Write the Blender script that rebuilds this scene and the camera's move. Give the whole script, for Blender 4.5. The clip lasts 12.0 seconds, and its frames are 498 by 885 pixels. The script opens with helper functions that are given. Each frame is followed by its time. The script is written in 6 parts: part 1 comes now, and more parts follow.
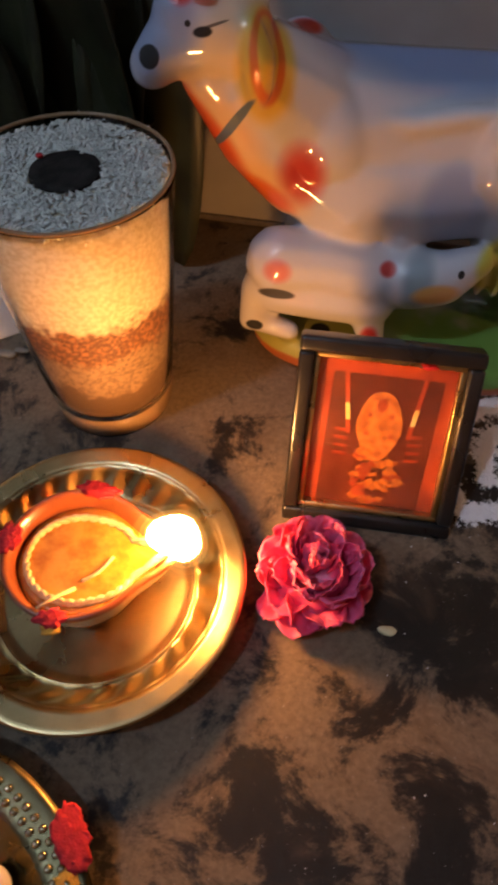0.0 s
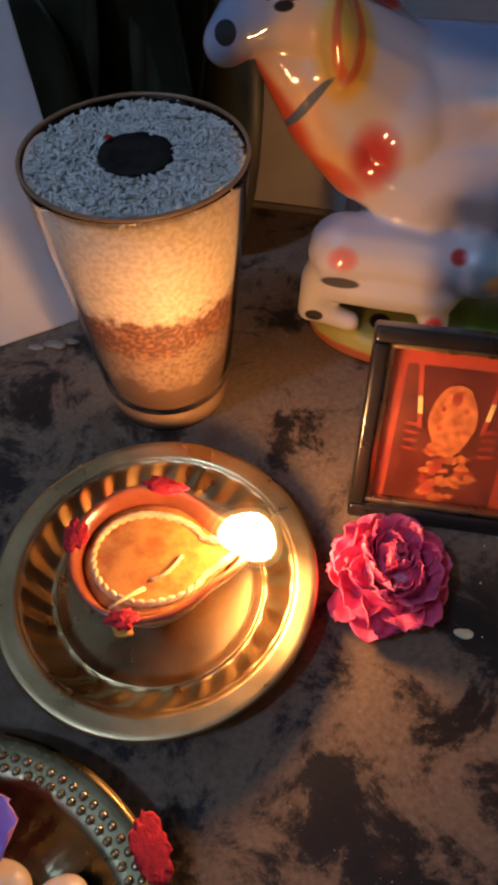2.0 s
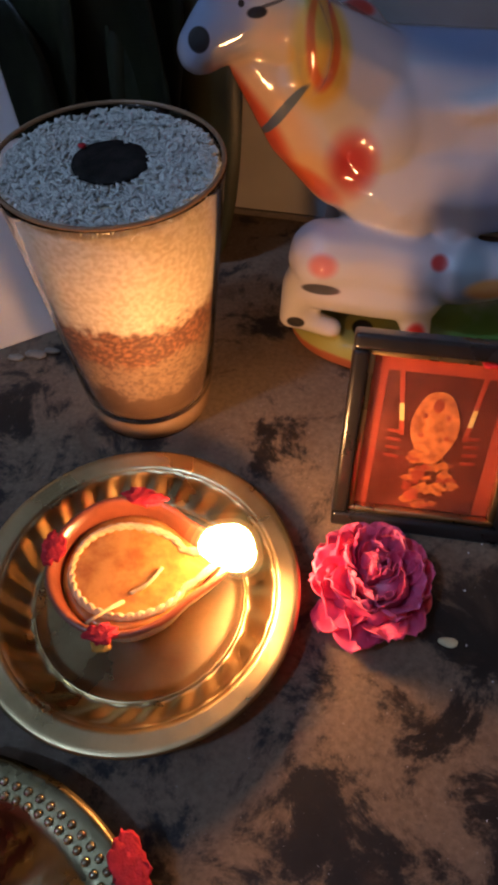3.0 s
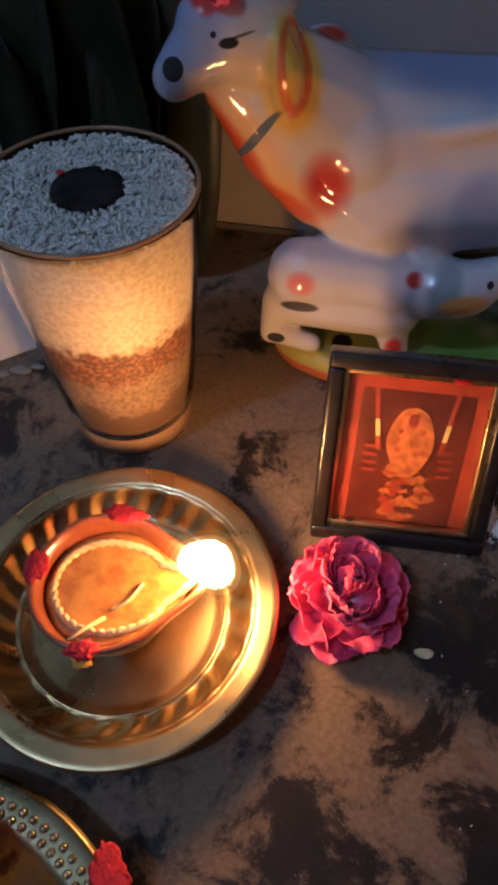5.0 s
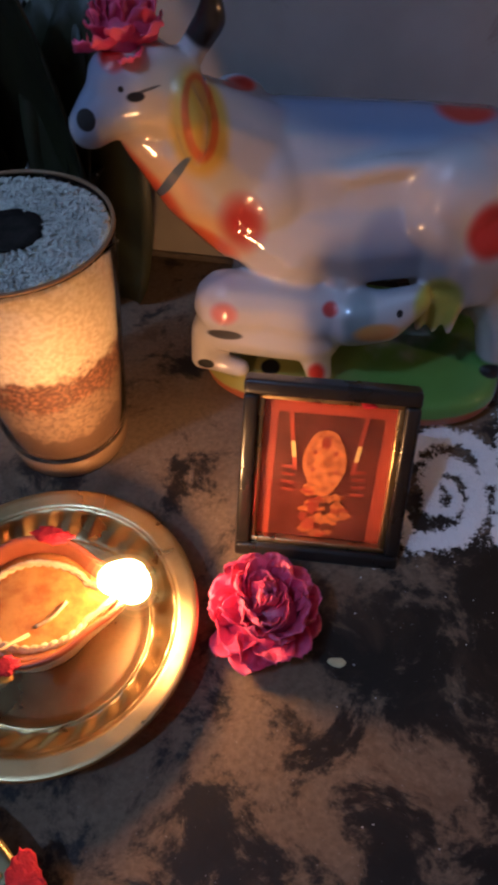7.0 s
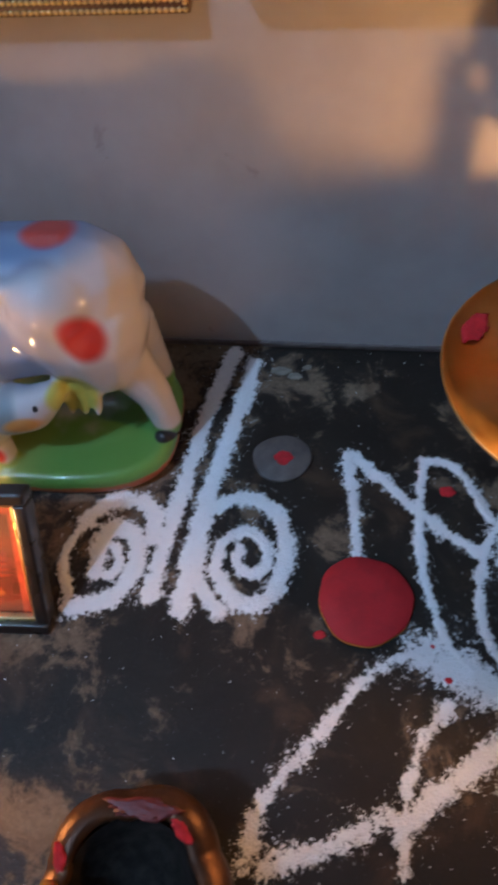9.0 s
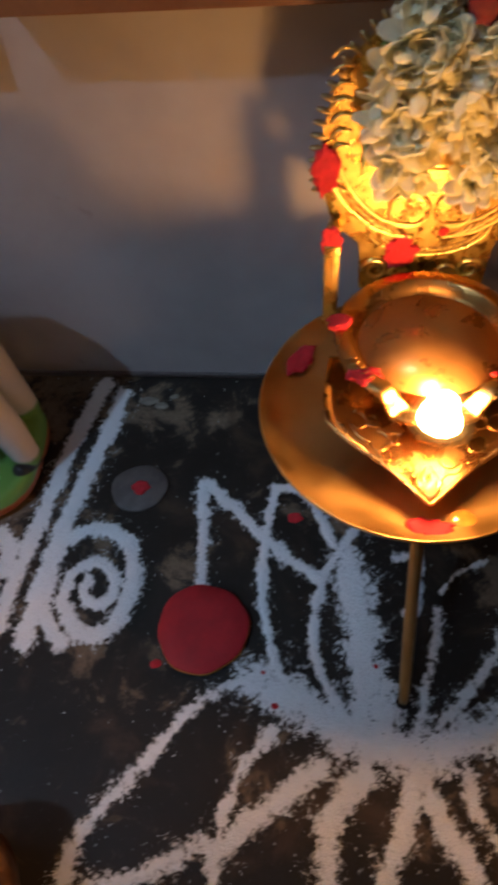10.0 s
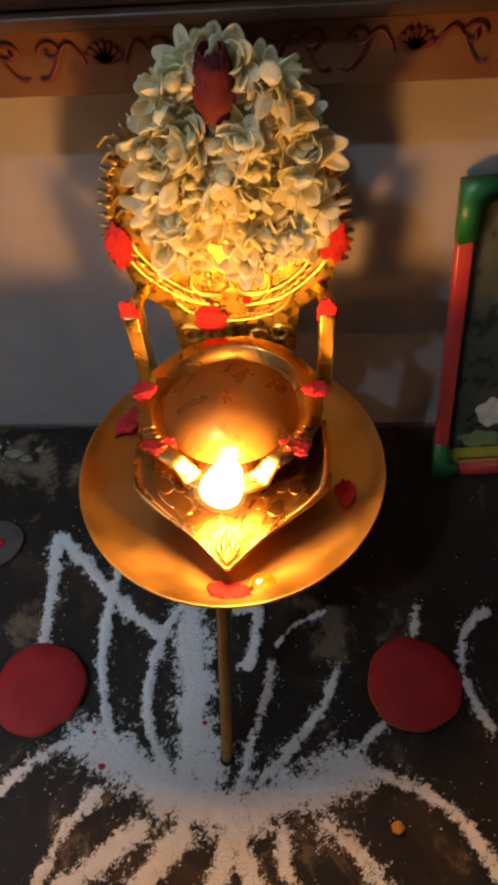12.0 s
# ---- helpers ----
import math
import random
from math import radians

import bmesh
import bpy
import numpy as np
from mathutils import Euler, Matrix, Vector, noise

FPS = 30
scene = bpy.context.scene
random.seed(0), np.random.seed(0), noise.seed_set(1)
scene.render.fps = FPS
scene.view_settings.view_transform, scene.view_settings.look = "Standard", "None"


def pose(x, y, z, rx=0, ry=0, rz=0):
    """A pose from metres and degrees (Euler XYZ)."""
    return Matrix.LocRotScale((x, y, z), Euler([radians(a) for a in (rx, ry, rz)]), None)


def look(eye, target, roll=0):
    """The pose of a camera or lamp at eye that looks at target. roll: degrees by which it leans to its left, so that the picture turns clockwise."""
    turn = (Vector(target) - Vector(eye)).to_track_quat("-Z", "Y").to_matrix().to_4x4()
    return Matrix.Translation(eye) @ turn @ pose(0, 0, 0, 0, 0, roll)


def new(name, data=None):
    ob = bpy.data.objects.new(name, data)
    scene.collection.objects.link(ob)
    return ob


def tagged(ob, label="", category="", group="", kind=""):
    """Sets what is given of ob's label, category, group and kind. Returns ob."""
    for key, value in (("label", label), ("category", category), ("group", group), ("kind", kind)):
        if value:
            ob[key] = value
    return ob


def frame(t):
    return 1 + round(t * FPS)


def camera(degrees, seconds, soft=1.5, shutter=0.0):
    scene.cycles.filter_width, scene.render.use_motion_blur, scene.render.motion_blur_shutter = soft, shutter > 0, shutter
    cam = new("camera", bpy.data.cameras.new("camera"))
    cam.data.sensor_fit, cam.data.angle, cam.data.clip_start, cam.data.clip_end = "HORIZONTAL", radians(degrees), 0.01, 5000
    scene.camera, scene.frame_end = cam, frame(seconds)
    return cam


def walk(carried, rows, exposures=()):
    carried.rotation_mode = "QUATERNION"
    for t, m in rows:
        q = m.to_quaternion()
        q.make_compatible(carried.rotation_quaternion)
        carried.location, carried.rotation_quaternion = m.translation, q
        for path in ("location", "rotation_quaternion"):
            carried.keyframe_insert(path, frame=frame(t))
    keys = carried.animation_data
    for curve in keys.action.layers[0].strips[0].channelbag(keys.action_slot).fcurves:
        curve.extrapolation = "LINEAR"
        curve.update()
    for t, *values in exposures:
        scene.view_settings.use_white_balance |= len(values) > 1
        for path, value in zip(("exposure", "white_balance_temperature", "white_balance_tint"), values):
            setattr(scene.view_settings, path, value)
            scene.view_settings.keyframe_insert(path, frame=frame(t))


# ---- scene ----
LENS_DEG = 40.4
cam = camera(LENS_DEG, 12.0, soft=3.8, shutter=0.5)
PATH = [
    (0, (0.0433, 0.0038, 0.2478), (-0.0069, 0.2414, -0.0701), 0.09),
    (0.5, (0.0257, 0.0051, 0.2452), (-0.0205, 0.2375, -0.0770), 0.61),
    (1, (0.0161, 0.0017, 0.2421), (-0.0336, 0.2376, -0.0771), -0.10),
    (1.5, (0.0169, 0.0007, 0.2395), (-0.0353, 0.2347, -0.0807), -0.96),
    (2, (0.0195, 0.0055, 0.2410), (-0.0351, 0.2381, -0.0798), -0.71),
    (2.5, (0.0212, 0.0089, 0.2403), (-0.0340, 0.2420, -0.0801), -1.34),
    (3, (0.0236, 0.0092, 0.2398), (-0.0276, 0.2450, -0.0792), -0.61),
    (5, (0.0298, 0.0120, 0.2477), (-0.0193, 0.2487, -0.0710), -0.72),
    (5.5, (0.0290, 0.0129, 0.2449), (-0.0184, 0.2488, -0.0746), -0.46),
    (6, (0.0250, 0.0149, 0.2531), (-0.0216, 0.2525, -0.0654), 0.64),
    (6.5, (0.0418, 0.0134, 0.2564), (-0.0018, 0.2563, -0.0584), 0.81),
    (6.7, (0.0485, 0.0087, 0.2566), (0.0047, 0.2556, -0.0550), 0.57),
    (8.3, (0.1477, 0.0380, 0.3126), (0.1170, 0.2633, -0.0165), -2.47),
    (8.5, (0.1787, 0.0443, 0.3160), (0.1327, 0.2706, -0.0106), -5.75),
    (9, (0.2249, 0.0548, 0.3196), (0.1805, 0.2817, -0.0068), -6.31),
    (9.5, (0.2551, 0.0602, 0.3267), (0.2234, 0.2896, 0.0006), -4.31),
    (10, (0.3026, 0.0650, 0.3272), (0.2626, 0.2981, 0.0046), -6.59),
    (10.5, (0.3346, 0.0757, 0.3312), (0.2932, 0.3078, 0.0081), -6.07),
    (11, (0.3608, 0.0756, 0.3273), (0.3153, 0.3079, 0.0049), -6.83),
    (11.5, (0.3821, 0.0801, 0.3329), (0.3408, 0.3163, 0.0127), -7.69),
    (12, (0.3789, 0.0836, 0.3405), (0.3483, 0.3241, 0.0224), -5.85),
]
walk(cam, [(t, look(eye, target, roll)) for t, eye, target, roll in PATH], exposures=[(0.0, 0.0, 7200, 19), (1.5, -0.25, 6000, 19), (6.7, -0.36, 5500, 19), (8.3, 0.1, 5200, 9), (8.6, 0.25, 5200, 9), (9.0, 0.8, 5700, 9), (9.5, 0.75, 5900, 9), (10.0, 0.12, 6200, 10), (10.5, 0.08, 6600, 10), (12.0, 0.38, 7500, 10)])

# ---- world and light ----
world = bpy.data.worlds.new("night_room")
scene.world = world
world.use_nodes = True
world.node_tree.nodes["Background"].inputs[0].default_value = (0.30, 0.38, 0.55, 1)
world.node_tree.nodes["Background"].inputs[1].default_value = 0.03
FLAME_STRENGTH = 240.0
FLAME_COLOUR = (1.0, 0.47, 0.14)
BULB_STRENGTH = 740.0
BULB_COLOUR = (0.43, 0.67, 1.0)
WALL_Y = 0.354


# ---- node helpers ----
def base_mat(name):
    m = bpy.data.materials.new(name)
    m.use_nodes = True
    nt = m.node_tree
    return m, nt, nt.nodes["Principled BSDF"]


def math_node(nt, op, a, b=0.0, c=None):
    n = nt.nodes.new("ShaderNodeMath")
    n.operation = op
    for i, v in enumerate((a, b, c)):
        if v is None:
            continue
        if isinstance(v, (int, float)):
            n.inputs[i].default_value = v
        else:
            nt.links.new(v, n.inputs[i])
    return n.outputs[0]


def coords(nt, kind="Object"):
    return nt.nodes.new("ShaderNodeTexCoord").outputs[kind]


def noise_fac(nt, scale, detail=4.0, rough=0.55, vec=None, distort=0.0):
    n = nt.nodes.new("ShaderNodeTexNoise")
    n.inputs["Scale"].default_value = scale
    n.inputs["Detail"].default_value = detail
    n.inputs["Roughness"].default_value = rough
    n.inputs["Distortion"].default_value = distort
    nt.links.new(vec if vec is not None else coords(nt), n.inputs["Vector"])
    return n.outputs["Fac"]


def smooth(nt, v, lo, hi):
    n = nt.nodes.new("ShaderNodeMapRange")
    n.interpolation_type = "SMOOTHSTEP"
    n.inputs["From Min"].default_value = lo
    n.inputs["From Max"].default_value = hi
    nt.links.new(v, n.inputs["Value"])
    return n.outputs["Result"]


def mix(nt, fac, a, b):
    n = nt.nodes.new("ShaderNodeMix")
    n.data_type = "RGBA"
    for sock, v in ((n.inputs["Factor"], fac), (n.inputs["A"], a), (n.inputs["B"], b)):
        if isinstance(v, (int, float)):
            sock.default_value = v
        elif isinstance(v, tuple):
            sock.default_value = (*v, 1)
        else:
            nt.links.new(v, sock)
    return n.outputs["Result"]


def bump(nt, bsdf, height, strength=0.3, dist=0.001):
    n = nt.nodes.new("ShaderNodeBump")
    n.inputs["Strength"].default_value = strength
    n.inputs["Distance"].default_value = dist
    nt.links.new(height, n.inputs["Height"])
    nt.links.new(n.outputs[0], bsdf.inputs["Normal"])


def surface(name, c1, c2, rough=0.5, metal=0.0, scale=60.0, fine=600.0, relief=0.2, dist=0.0004, coat=0.0, spread=0.08):
    """A material with two-scale mottling between c1 and c2, a rough spread and fine relief."""
    m, nt, b = base_mat(name)
    big = smooth(nt, noise_fac(nt, scale, 5), 0.32, 0.68)
    small = noise_fac(nt, fine, 3)
    fac = math_node(nt, "ADD", math_node(nt, "MULTIPLY", big, 0.7), math_node(nt, "MULTIPLY", small, 0.3))
    nt.links.new(mix(nt, fac, c1, c2), b.inputs["Base Color"])
    b.inputs["Metallic"].default_value = metal
    nt.links.new(math_node(nt, "ADD", rough - spread / 2, math_node(nt, "MULTIPLY", big, spread)), b.inputs["Roughness"])
    b.inputs["Coat Weight"].default_value = coat
    b.inputs["Coat Roughness"].default_value = 0.05
    if relief:
        bump(nt, b, small, relief, dist)
    return m


def flame_mat():
    m, nt, b = base_mat("flame_glow")
    e = nt.nodes.new("ShaderNodeEmission")
    e.inputs[0].default_value = (*FLAME_COLOUR, 1)
    e.inputs[1].default_value = FLAME_STRENGTH
    nt.links.new(e.outputs[0], nt.nodes["Material Output"].inputs[0])
    return m


# see-through emission for the glow added round a flame
def halo_mat(strength):
    m, nt, b = base_mat("flame_halo")
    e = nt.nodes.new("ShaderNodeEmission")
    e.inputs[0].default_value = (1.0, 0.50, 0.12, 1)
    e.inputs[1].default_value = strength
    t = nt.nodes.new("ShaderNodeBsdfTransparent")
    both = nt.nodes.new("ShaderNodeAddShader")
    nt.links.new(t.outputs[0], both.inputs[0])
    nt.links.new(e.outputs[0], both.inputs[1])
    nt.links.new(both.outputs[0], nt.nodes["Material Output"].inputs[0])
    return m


def bulb_mat():
    m, nt, b = base_mat("bulb_glow")
    e = nt.nodes.new("ShaderNodeEmission")
    e.inputs[0].default_value = (*BULB_COLOUR, 1)
    e.inputs[1].default_value = BULB_STRENGTH
    nt.links.new(e.outputs[0], nt.nodes["Material Output"].inputs[0])
    return m


def floor_mat():
    m, nt, b = base_mat("sooty_stone")
    co = coords(nt)
    sep = nt.nodes.new("ShaderNodeSeparateXYZ")
    nt.links.new(co, sep.inputs[0])
    big = noise_fac(nt, 9, 6, 0.62, co, 0.6)
    mid = noise_fac(nt, 30, 9, 0.74, co, 0.4)
    fine = noise_fac(nt, 420, 4, 0.6, co)
    # ash and dust lie thick round the lamp tray and thin out along the slab
    west = smooth(nt, sep.outputs[0], 0.26, -0.02)
    thick = math_node(nt, "ADD", math_node(nt, "MULTIPLY", big, 0.42), math_node(nt, "MULTIPLY", mid, 0.70))
    thick = math_node(nt, "ADD", thick, math_node(nt, "MULTIPLY", west, 0.125))
    dust = smooth(nt, thick, 0.60, 0.68)
    stone = mix(nt, mid, (0.007, 0.0055, 0.0045), (0.030, 0.022, 0.016))
    ash = mix(nt, fine, (0.12, 0.084, 0.054), (0.34, 0.240, 0.155))
    col = mix(nt, math_node(nt, "MULTIPLY", dust, 0.72), stone, ash)
    brown = smooth(nt, noise_fac(nt, 22, 5, 0.6, co, 1.0), 0.52, 0.72)
    col = mix(nt, math_node(nt, "MULTIPLY", brown, 0.6), col, (0.085, 0.050, 0.028))
    specks = smooth(nt, noise_fac(nt, 900, 2, 0.5, co), 0.71, 0.76)
    col = mix(nt, math_node(nt, "MULTIPLY", specks, 0.5), col, (0.45, 0.44, 0.43))
    nt.links.new(col, b.inputs["Base Color"])
    nt.links.new(math_node(nt, "ADD", 0.5, math_node(nt, "MULTIPLY", dust, 0.4)), b.inputs["Roughness"])
    b.inputs["Specular IOR Level"].default_value = 0.28
    bump(nt, b, math_node(nt, "ADD", fine, math_node(nt, "MULTIPLY", mid, 2.0)), 0.35, 0.0006)
    return m


def wall_mat():
    m, nt, b = base_mat("limewash")
    co = coords(nt)
    big = noise_fac(nt, 7, 5, 0.6, co)
    fine = noise_fac(nt, 160, 5, 0.6, co)
    col = mix(nt, smooth(nt, big, 0.3, 0.7), (0.31, 0.285, 0.27), (0.41, 0.385, 0.37))
    scuff = smooth(nt, noise_fac(nt, 30, 6, 0.7, co, 0.8), 0.66, 0.74)
    col = mix(nt, math_node(nt, "MULTIPLY", scuff, 0.45), col, (0.22, 0.19, 0.17))
    nt.links.new(col, b.inputs["Base Color"])
    b.inputs["Roughness"].default_value = 0.75
    bump(nt, b, fine, 0.25, 0.0006)
    return m


def glass_mat(name="clear_glass", tint=(0.95, 0.93, 0.90), rough=0.02, ior=1.40):
    m, nt, b = base_mat(name)
    b.inputs["Base Color"].default_value = (*tint, 1)
    b.inputs["Transmission Weight"].default_value = 1.0
    b.inputs["Roughness"].default_value = rough
    b.inputs["IOR"].default_value = ior
    return m


def rice_mat():
    """Rice packed in a glass: pale above, a stained red-brown band, tan below, dark brown at the foot."""
    m, nt, b = base_mat("packed_rice")
    co = coords(nt)
    sep = nt.nodes.new("ShaderNodeSeparateXYZ")
    nt.links.new(co, sep.inputs[0])
    wob = math_node(nt, "MULTIPLY", math_node(nt, "SUBTRACT", noise_fac(nt, 90, 5, 0.7, co), 0.5), 0.034)
    z = math_node(nt, "ADD", sep.outputs[2], wob)
    grain = noise_fac(nt, 520, 2, 0.5, co)
    pale = mix(nt, smooth(nt, grain, 0.35, 0.62), (0.46, 0.37, 0.25), (0.58, 0.50, 0.37))
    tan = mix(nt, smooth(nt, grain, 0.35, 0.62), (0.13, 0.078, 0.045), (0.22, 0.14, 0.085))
    rust = mix(nt, smooth(nt, grain, 0.4, 0.7), (0.085, 0.028, 0.012), (0.26, 0.11, 0.045))
    col = mix(nt, smooth(nt, z, 0.055, 0.062), rust, pale)
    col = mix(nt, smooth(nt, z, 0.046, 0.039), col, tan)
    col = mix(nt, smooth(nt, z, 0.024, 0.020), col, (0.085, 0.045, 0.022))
    nt.links.new(col, b.inputs["Base Color"])
    b.inputs["Roughness"].default_value = 0.6
    bump(nt, b, grain, 0.35, 0.0006)
    return m


def blot(nt, col, point, centre, ru, rw, colour, soft=0.35, amount=1.0, u=(1, 0, 0), w=(0, 0.6, 0.8)):
    """Brush a soft oval of colour onto col, seen square to the axes u and w."""
    sub = nt.nodes.new("ShaderNodeVectorMath")
    sub.operation = "SUBTRACT"
    nt.links.new(point, sub.inputs[0])
    sub.inputs[1].default_value = centre
    out = []
    for axis, r in ((u, ru), (w, rw)):
        dot = nt.nodes.new("ShaderNodeVectorMath")
        dot.operation = "DOT_PRODUCT"
        nt.links.new(sub.outputs[0], dot.inputs[0])
        dot.inputs[1].default_value = axis
        q = math_node(nt, "DIVIDE", dot.outputs["Value"], r)
        out.append(math_node(nt, "MULTIPLY", q, q))
    d = math_node(nt, "ADD", out[0], out[1])
    f = smooth(nt, d, 1.0 + soft, 1.0 - soft)
    return mix(nt, math_node(nt, "MULTIPLY", f, amount), col, colour)


def cow_mat():
    m, nt, b = base_mat("painted_glazed_china")
    co = coords(nt)
    sep = nt.nodes.new("ShaderNodeSeparateXYZ")
    nt.links.new(co, sep.inputs[0])
    white = mix(nt, noise_fac(nt, 40, 3, 0.5, co), (0.44, 0.415, 0.425), (0.52, 0.50, 0.51))
    c = white
    blue, red, black, yellow, orange = (0.13, 0.19, 0.33), (0.42, 0.03, 0.022), (0.008, 0.008, 0.01), (0.55, 0.36, 0.05), (0.52, 0.11, 0.015)
    P = lambda x, y, z: (x - 0.066, y - 0.28, z)
    # airbrushed back and flank
    c = blot(nt, c, co, P(0.064, 0.30, 0.1375), 0.060, 0.0270, blue, 0.55, 0.95)
    c = blot(nt, c, co, P(0.074, 0.27, 0.078), 0.013, 0.016, blue, 0.7, 0.6)
    c = blot(nt, c, co, P(0.092, 0.27, 0.083), 0.010, 0.016, blue, 0.8, 0.4)
    c = blot(nt, c, co, P(-0.041, 0.25, 0.146), 0.012, 0.024, blue, 0.8, 0.75, (0.93, 0.36, 0.0), (-0.151, 0.391, 0.90))
    # yellow and orange of throat, cheek and ear
    edge, along = (0.845, 0.0, 0.535), (0.51, 0.28, -0.81)
    low_edge, low_along = (0.66, 0.0, 0.75), (0.72, 0.30, -0.63)
    c = blot(nt, c, co, P(-0.0190, 0.255, 0.1160), 0.0110, 0.028, (0.60, 0.34, 0.10), 0.9, 0.75, edge, along)
    c = blot(nt, c, co, P(-0.0010, 0.262, 0.0910), 0.0100, 0.016, (0.60, 0.34, 0.10), 0.9, 0.75, low_edge, low_along)
    c = blot(nt, c, co, P(-0.0250, 0.255, 0.1155), 0.0062, 0.024, (0.48, 0.06, 0.010), 0.8, 0.95, edge, along)
    c = blot(nt, c, co, P(-0.0050, 0.262, 0.0885), 0.0058, 0.015, (0.50, 0.08, 0.012), 0.8, 0.95, low_edge, low_along)
    c = blot(nt, c, co, P(-0.013, 0.25, 0.145), 0.014, 0.014, (0.62, 0.45, 0.22), 0.9, 0.6, (0.93, 0.36, 0.0), (-0.151, 0.391, 0.90))
    c = blot(nt, c, co, P(-0.003, 0.25, 0.139), 0.0115, 0.019, yellow, 0.4, 0.95, (0.93, 0.36, 0.0), (-0.151, 0.391, 0.90))
    c = blot(nt, c, co, P(-0.003, 0.25, 0.141), 0.0074, 0.0150, orange, 0.2, 0.95, (0.93, 0.36, 0.0), (-0.151, 0.391, 0.90))
    c = blot(nt, c, co, P(-0.003, 0.25, 0.142), 0.0046, 0.0115, yellow, 0.25, 0.95, (0.93, 0.36, 0.0), (-0.151, 0.391, 0.90))
    c = blot(nt, c, co, P(-0.0155, 0.25, 0.117), 0.0019, 0.0125, (0.05, 0.10, 0.16), 0.25, 0.95, (0.8, 0, -0.6), (0.55, 0.4, 0.73))
    # red spots
    c = blot(nt, c, co, P(0.0125, 0.276, 0.0800), 0.0092, 0.0100, red, 0.95)
    c = blot(nt, c, co, P(0.1135, 0.284, 0.0815), 0.0100, 0.0112, red, 0.55)
    c = blot(nt, c, co, P(0.0965, 0.295, 0.1315), 0.0120, 0.0068, red, 0.55)
    c = blot(nt, c, co, P(0.006, 0.285, 0.1385), 0.006, 0.004, red, 0.5)
    c = blot(nt, c, co, P(-0.033, 0.25, 0.160), 0.0045, 0.005, red, 0.6, 1.0, (0.93, 0.36, 0.0), (-0.151, 0.391, 0.90))
    # face
    c = blot(nt, c, co, P(-0.0462, 0.25, 0.1372), 0.0034, 0.0038, black, 0.15, 1.0, (0.93, 0.36, 0.0), (-0.151, 0.391, 0.90))
    c = blot(nt, c, co, P(-0.0266, 0.25, 0.1468), 0.0032, 0.0016, black, 0.35, 1.0, (0.93, 0.36, 0.0), (-0.151, 0.391, 0.90))
    c = blot(nt, c, co, P(-0.0225, 0.25, 0.1500), 0.0052, 0.0005, black, 0.3, 0.8, (0.86, 0.42, 0.20), (-0.33, 0.27, 0.90))
    c = blot(nt, c, co, P(-0.0316, 0.25, 0.1490), 0.0010, 0.0010, black, 0.4, 1.0, (0.93, 0.36, 0.0), (-0.151, 0.391, 0.90))
    c = blot(nt, c, co, P(-0.001, 0.262, 0.174), 0.009, 0.0125, black, 0.2, 1.0, (0.93, 0.36, 0.0), (-0.151, 0.391, 0.90))
    # calf
    c = blot(nt, c, co, P(0.006, 0.255, 0.047), 0.006, 0.0048, (0.5, 0.10, 0.08), 0.8, 0.85)
    c = blot(nt, c, co, P(0.006, 0.25, 0.0385), 0.0085, 0.0022, black, 0.3, 0.9)
    c = blot(nt, c, co, P(0.053, 0.264, 0.049), 0.0036, 0.0036, red, 0.6)
    c = blot(nt, c, co, P(0.050, 0.250, 0.020), 0.0042, 0.0052, red, 0.7)
    c = blot(nt, c, co, P(0.0832, 0.255, 0.0578), 0.0014, 0.0018, black, 0.3)
    c = blot(nt, c, co, P(0.066, 0.255, 0.052), 0.0065, 0.013, (0.16, 0.22, 0.24), 0.8, 0.8)
    c = blot(nt, c, co, P(0.076, 0.255, 0.0480), 0.0095, 0.0042, (0.60, 0.26, 0.04), 0.6, 0.9, (0.85, 0.2, 0.5), (-0.3, 0.5, 0.8))
    c = blot(nt, c, co, P(0.1, 0.264, 0.057), 0.0115, 0.0120, (0.42, 0.40, 0.05), 0.4, 0.95)
    # hooves, a black oval below the calf's belly, and the painted plinth
    low = sep.outputs[2]
    wob = math_node(nt, "MULTIPLY", math_node(nt, "SUBTRACT", noise_fac(nt, 60, 2, 0.5, co), 0.5), 0.006)
    low = math_node(nt, "ADD", low, wob)
    green = mix(nt, smooth(nt, sep.outputs[0], -0.05, 0.02), (0.30, 0.28, 0.07), (0.10, 0.25, 0.05))
    c = mix(nt, smooth(nt, low, 0.0225, 0.0185), c, green)
    c = mix(nt, smooth(nt, low, 0.0105, 0.0085), c, (0.32, 0.085, 0.025))
    c = blot(nt, c, co, P(0.1365, 0.271, 0.014), 0.006, 0.0035, black, 0.3)
    c = blot(nt, c, co, P(-0.004, 0.245, 0.0215), 0.0042, 0.0024, black, 0.3)
    c = blot(nt, c, co, P(0.0265, 0.245, 0.0215), 0.0050, 0.0034, black, 0.3)
    nt.links.new(c, b.inputs["Base Color"])
    b.inputs["Roughness"].default_value = 0.55
    b.inputs["Specular IOR Level"].default_value = 0.25
    b.inputs["Coat Weight"].default_value = 1.0
    b.inputs["Coat Roughness"].default_value = 0.025
    bump(nt, b, noise_fac(nt, 48, 2, 0.5, co), 0.16, 0.002)
    return m


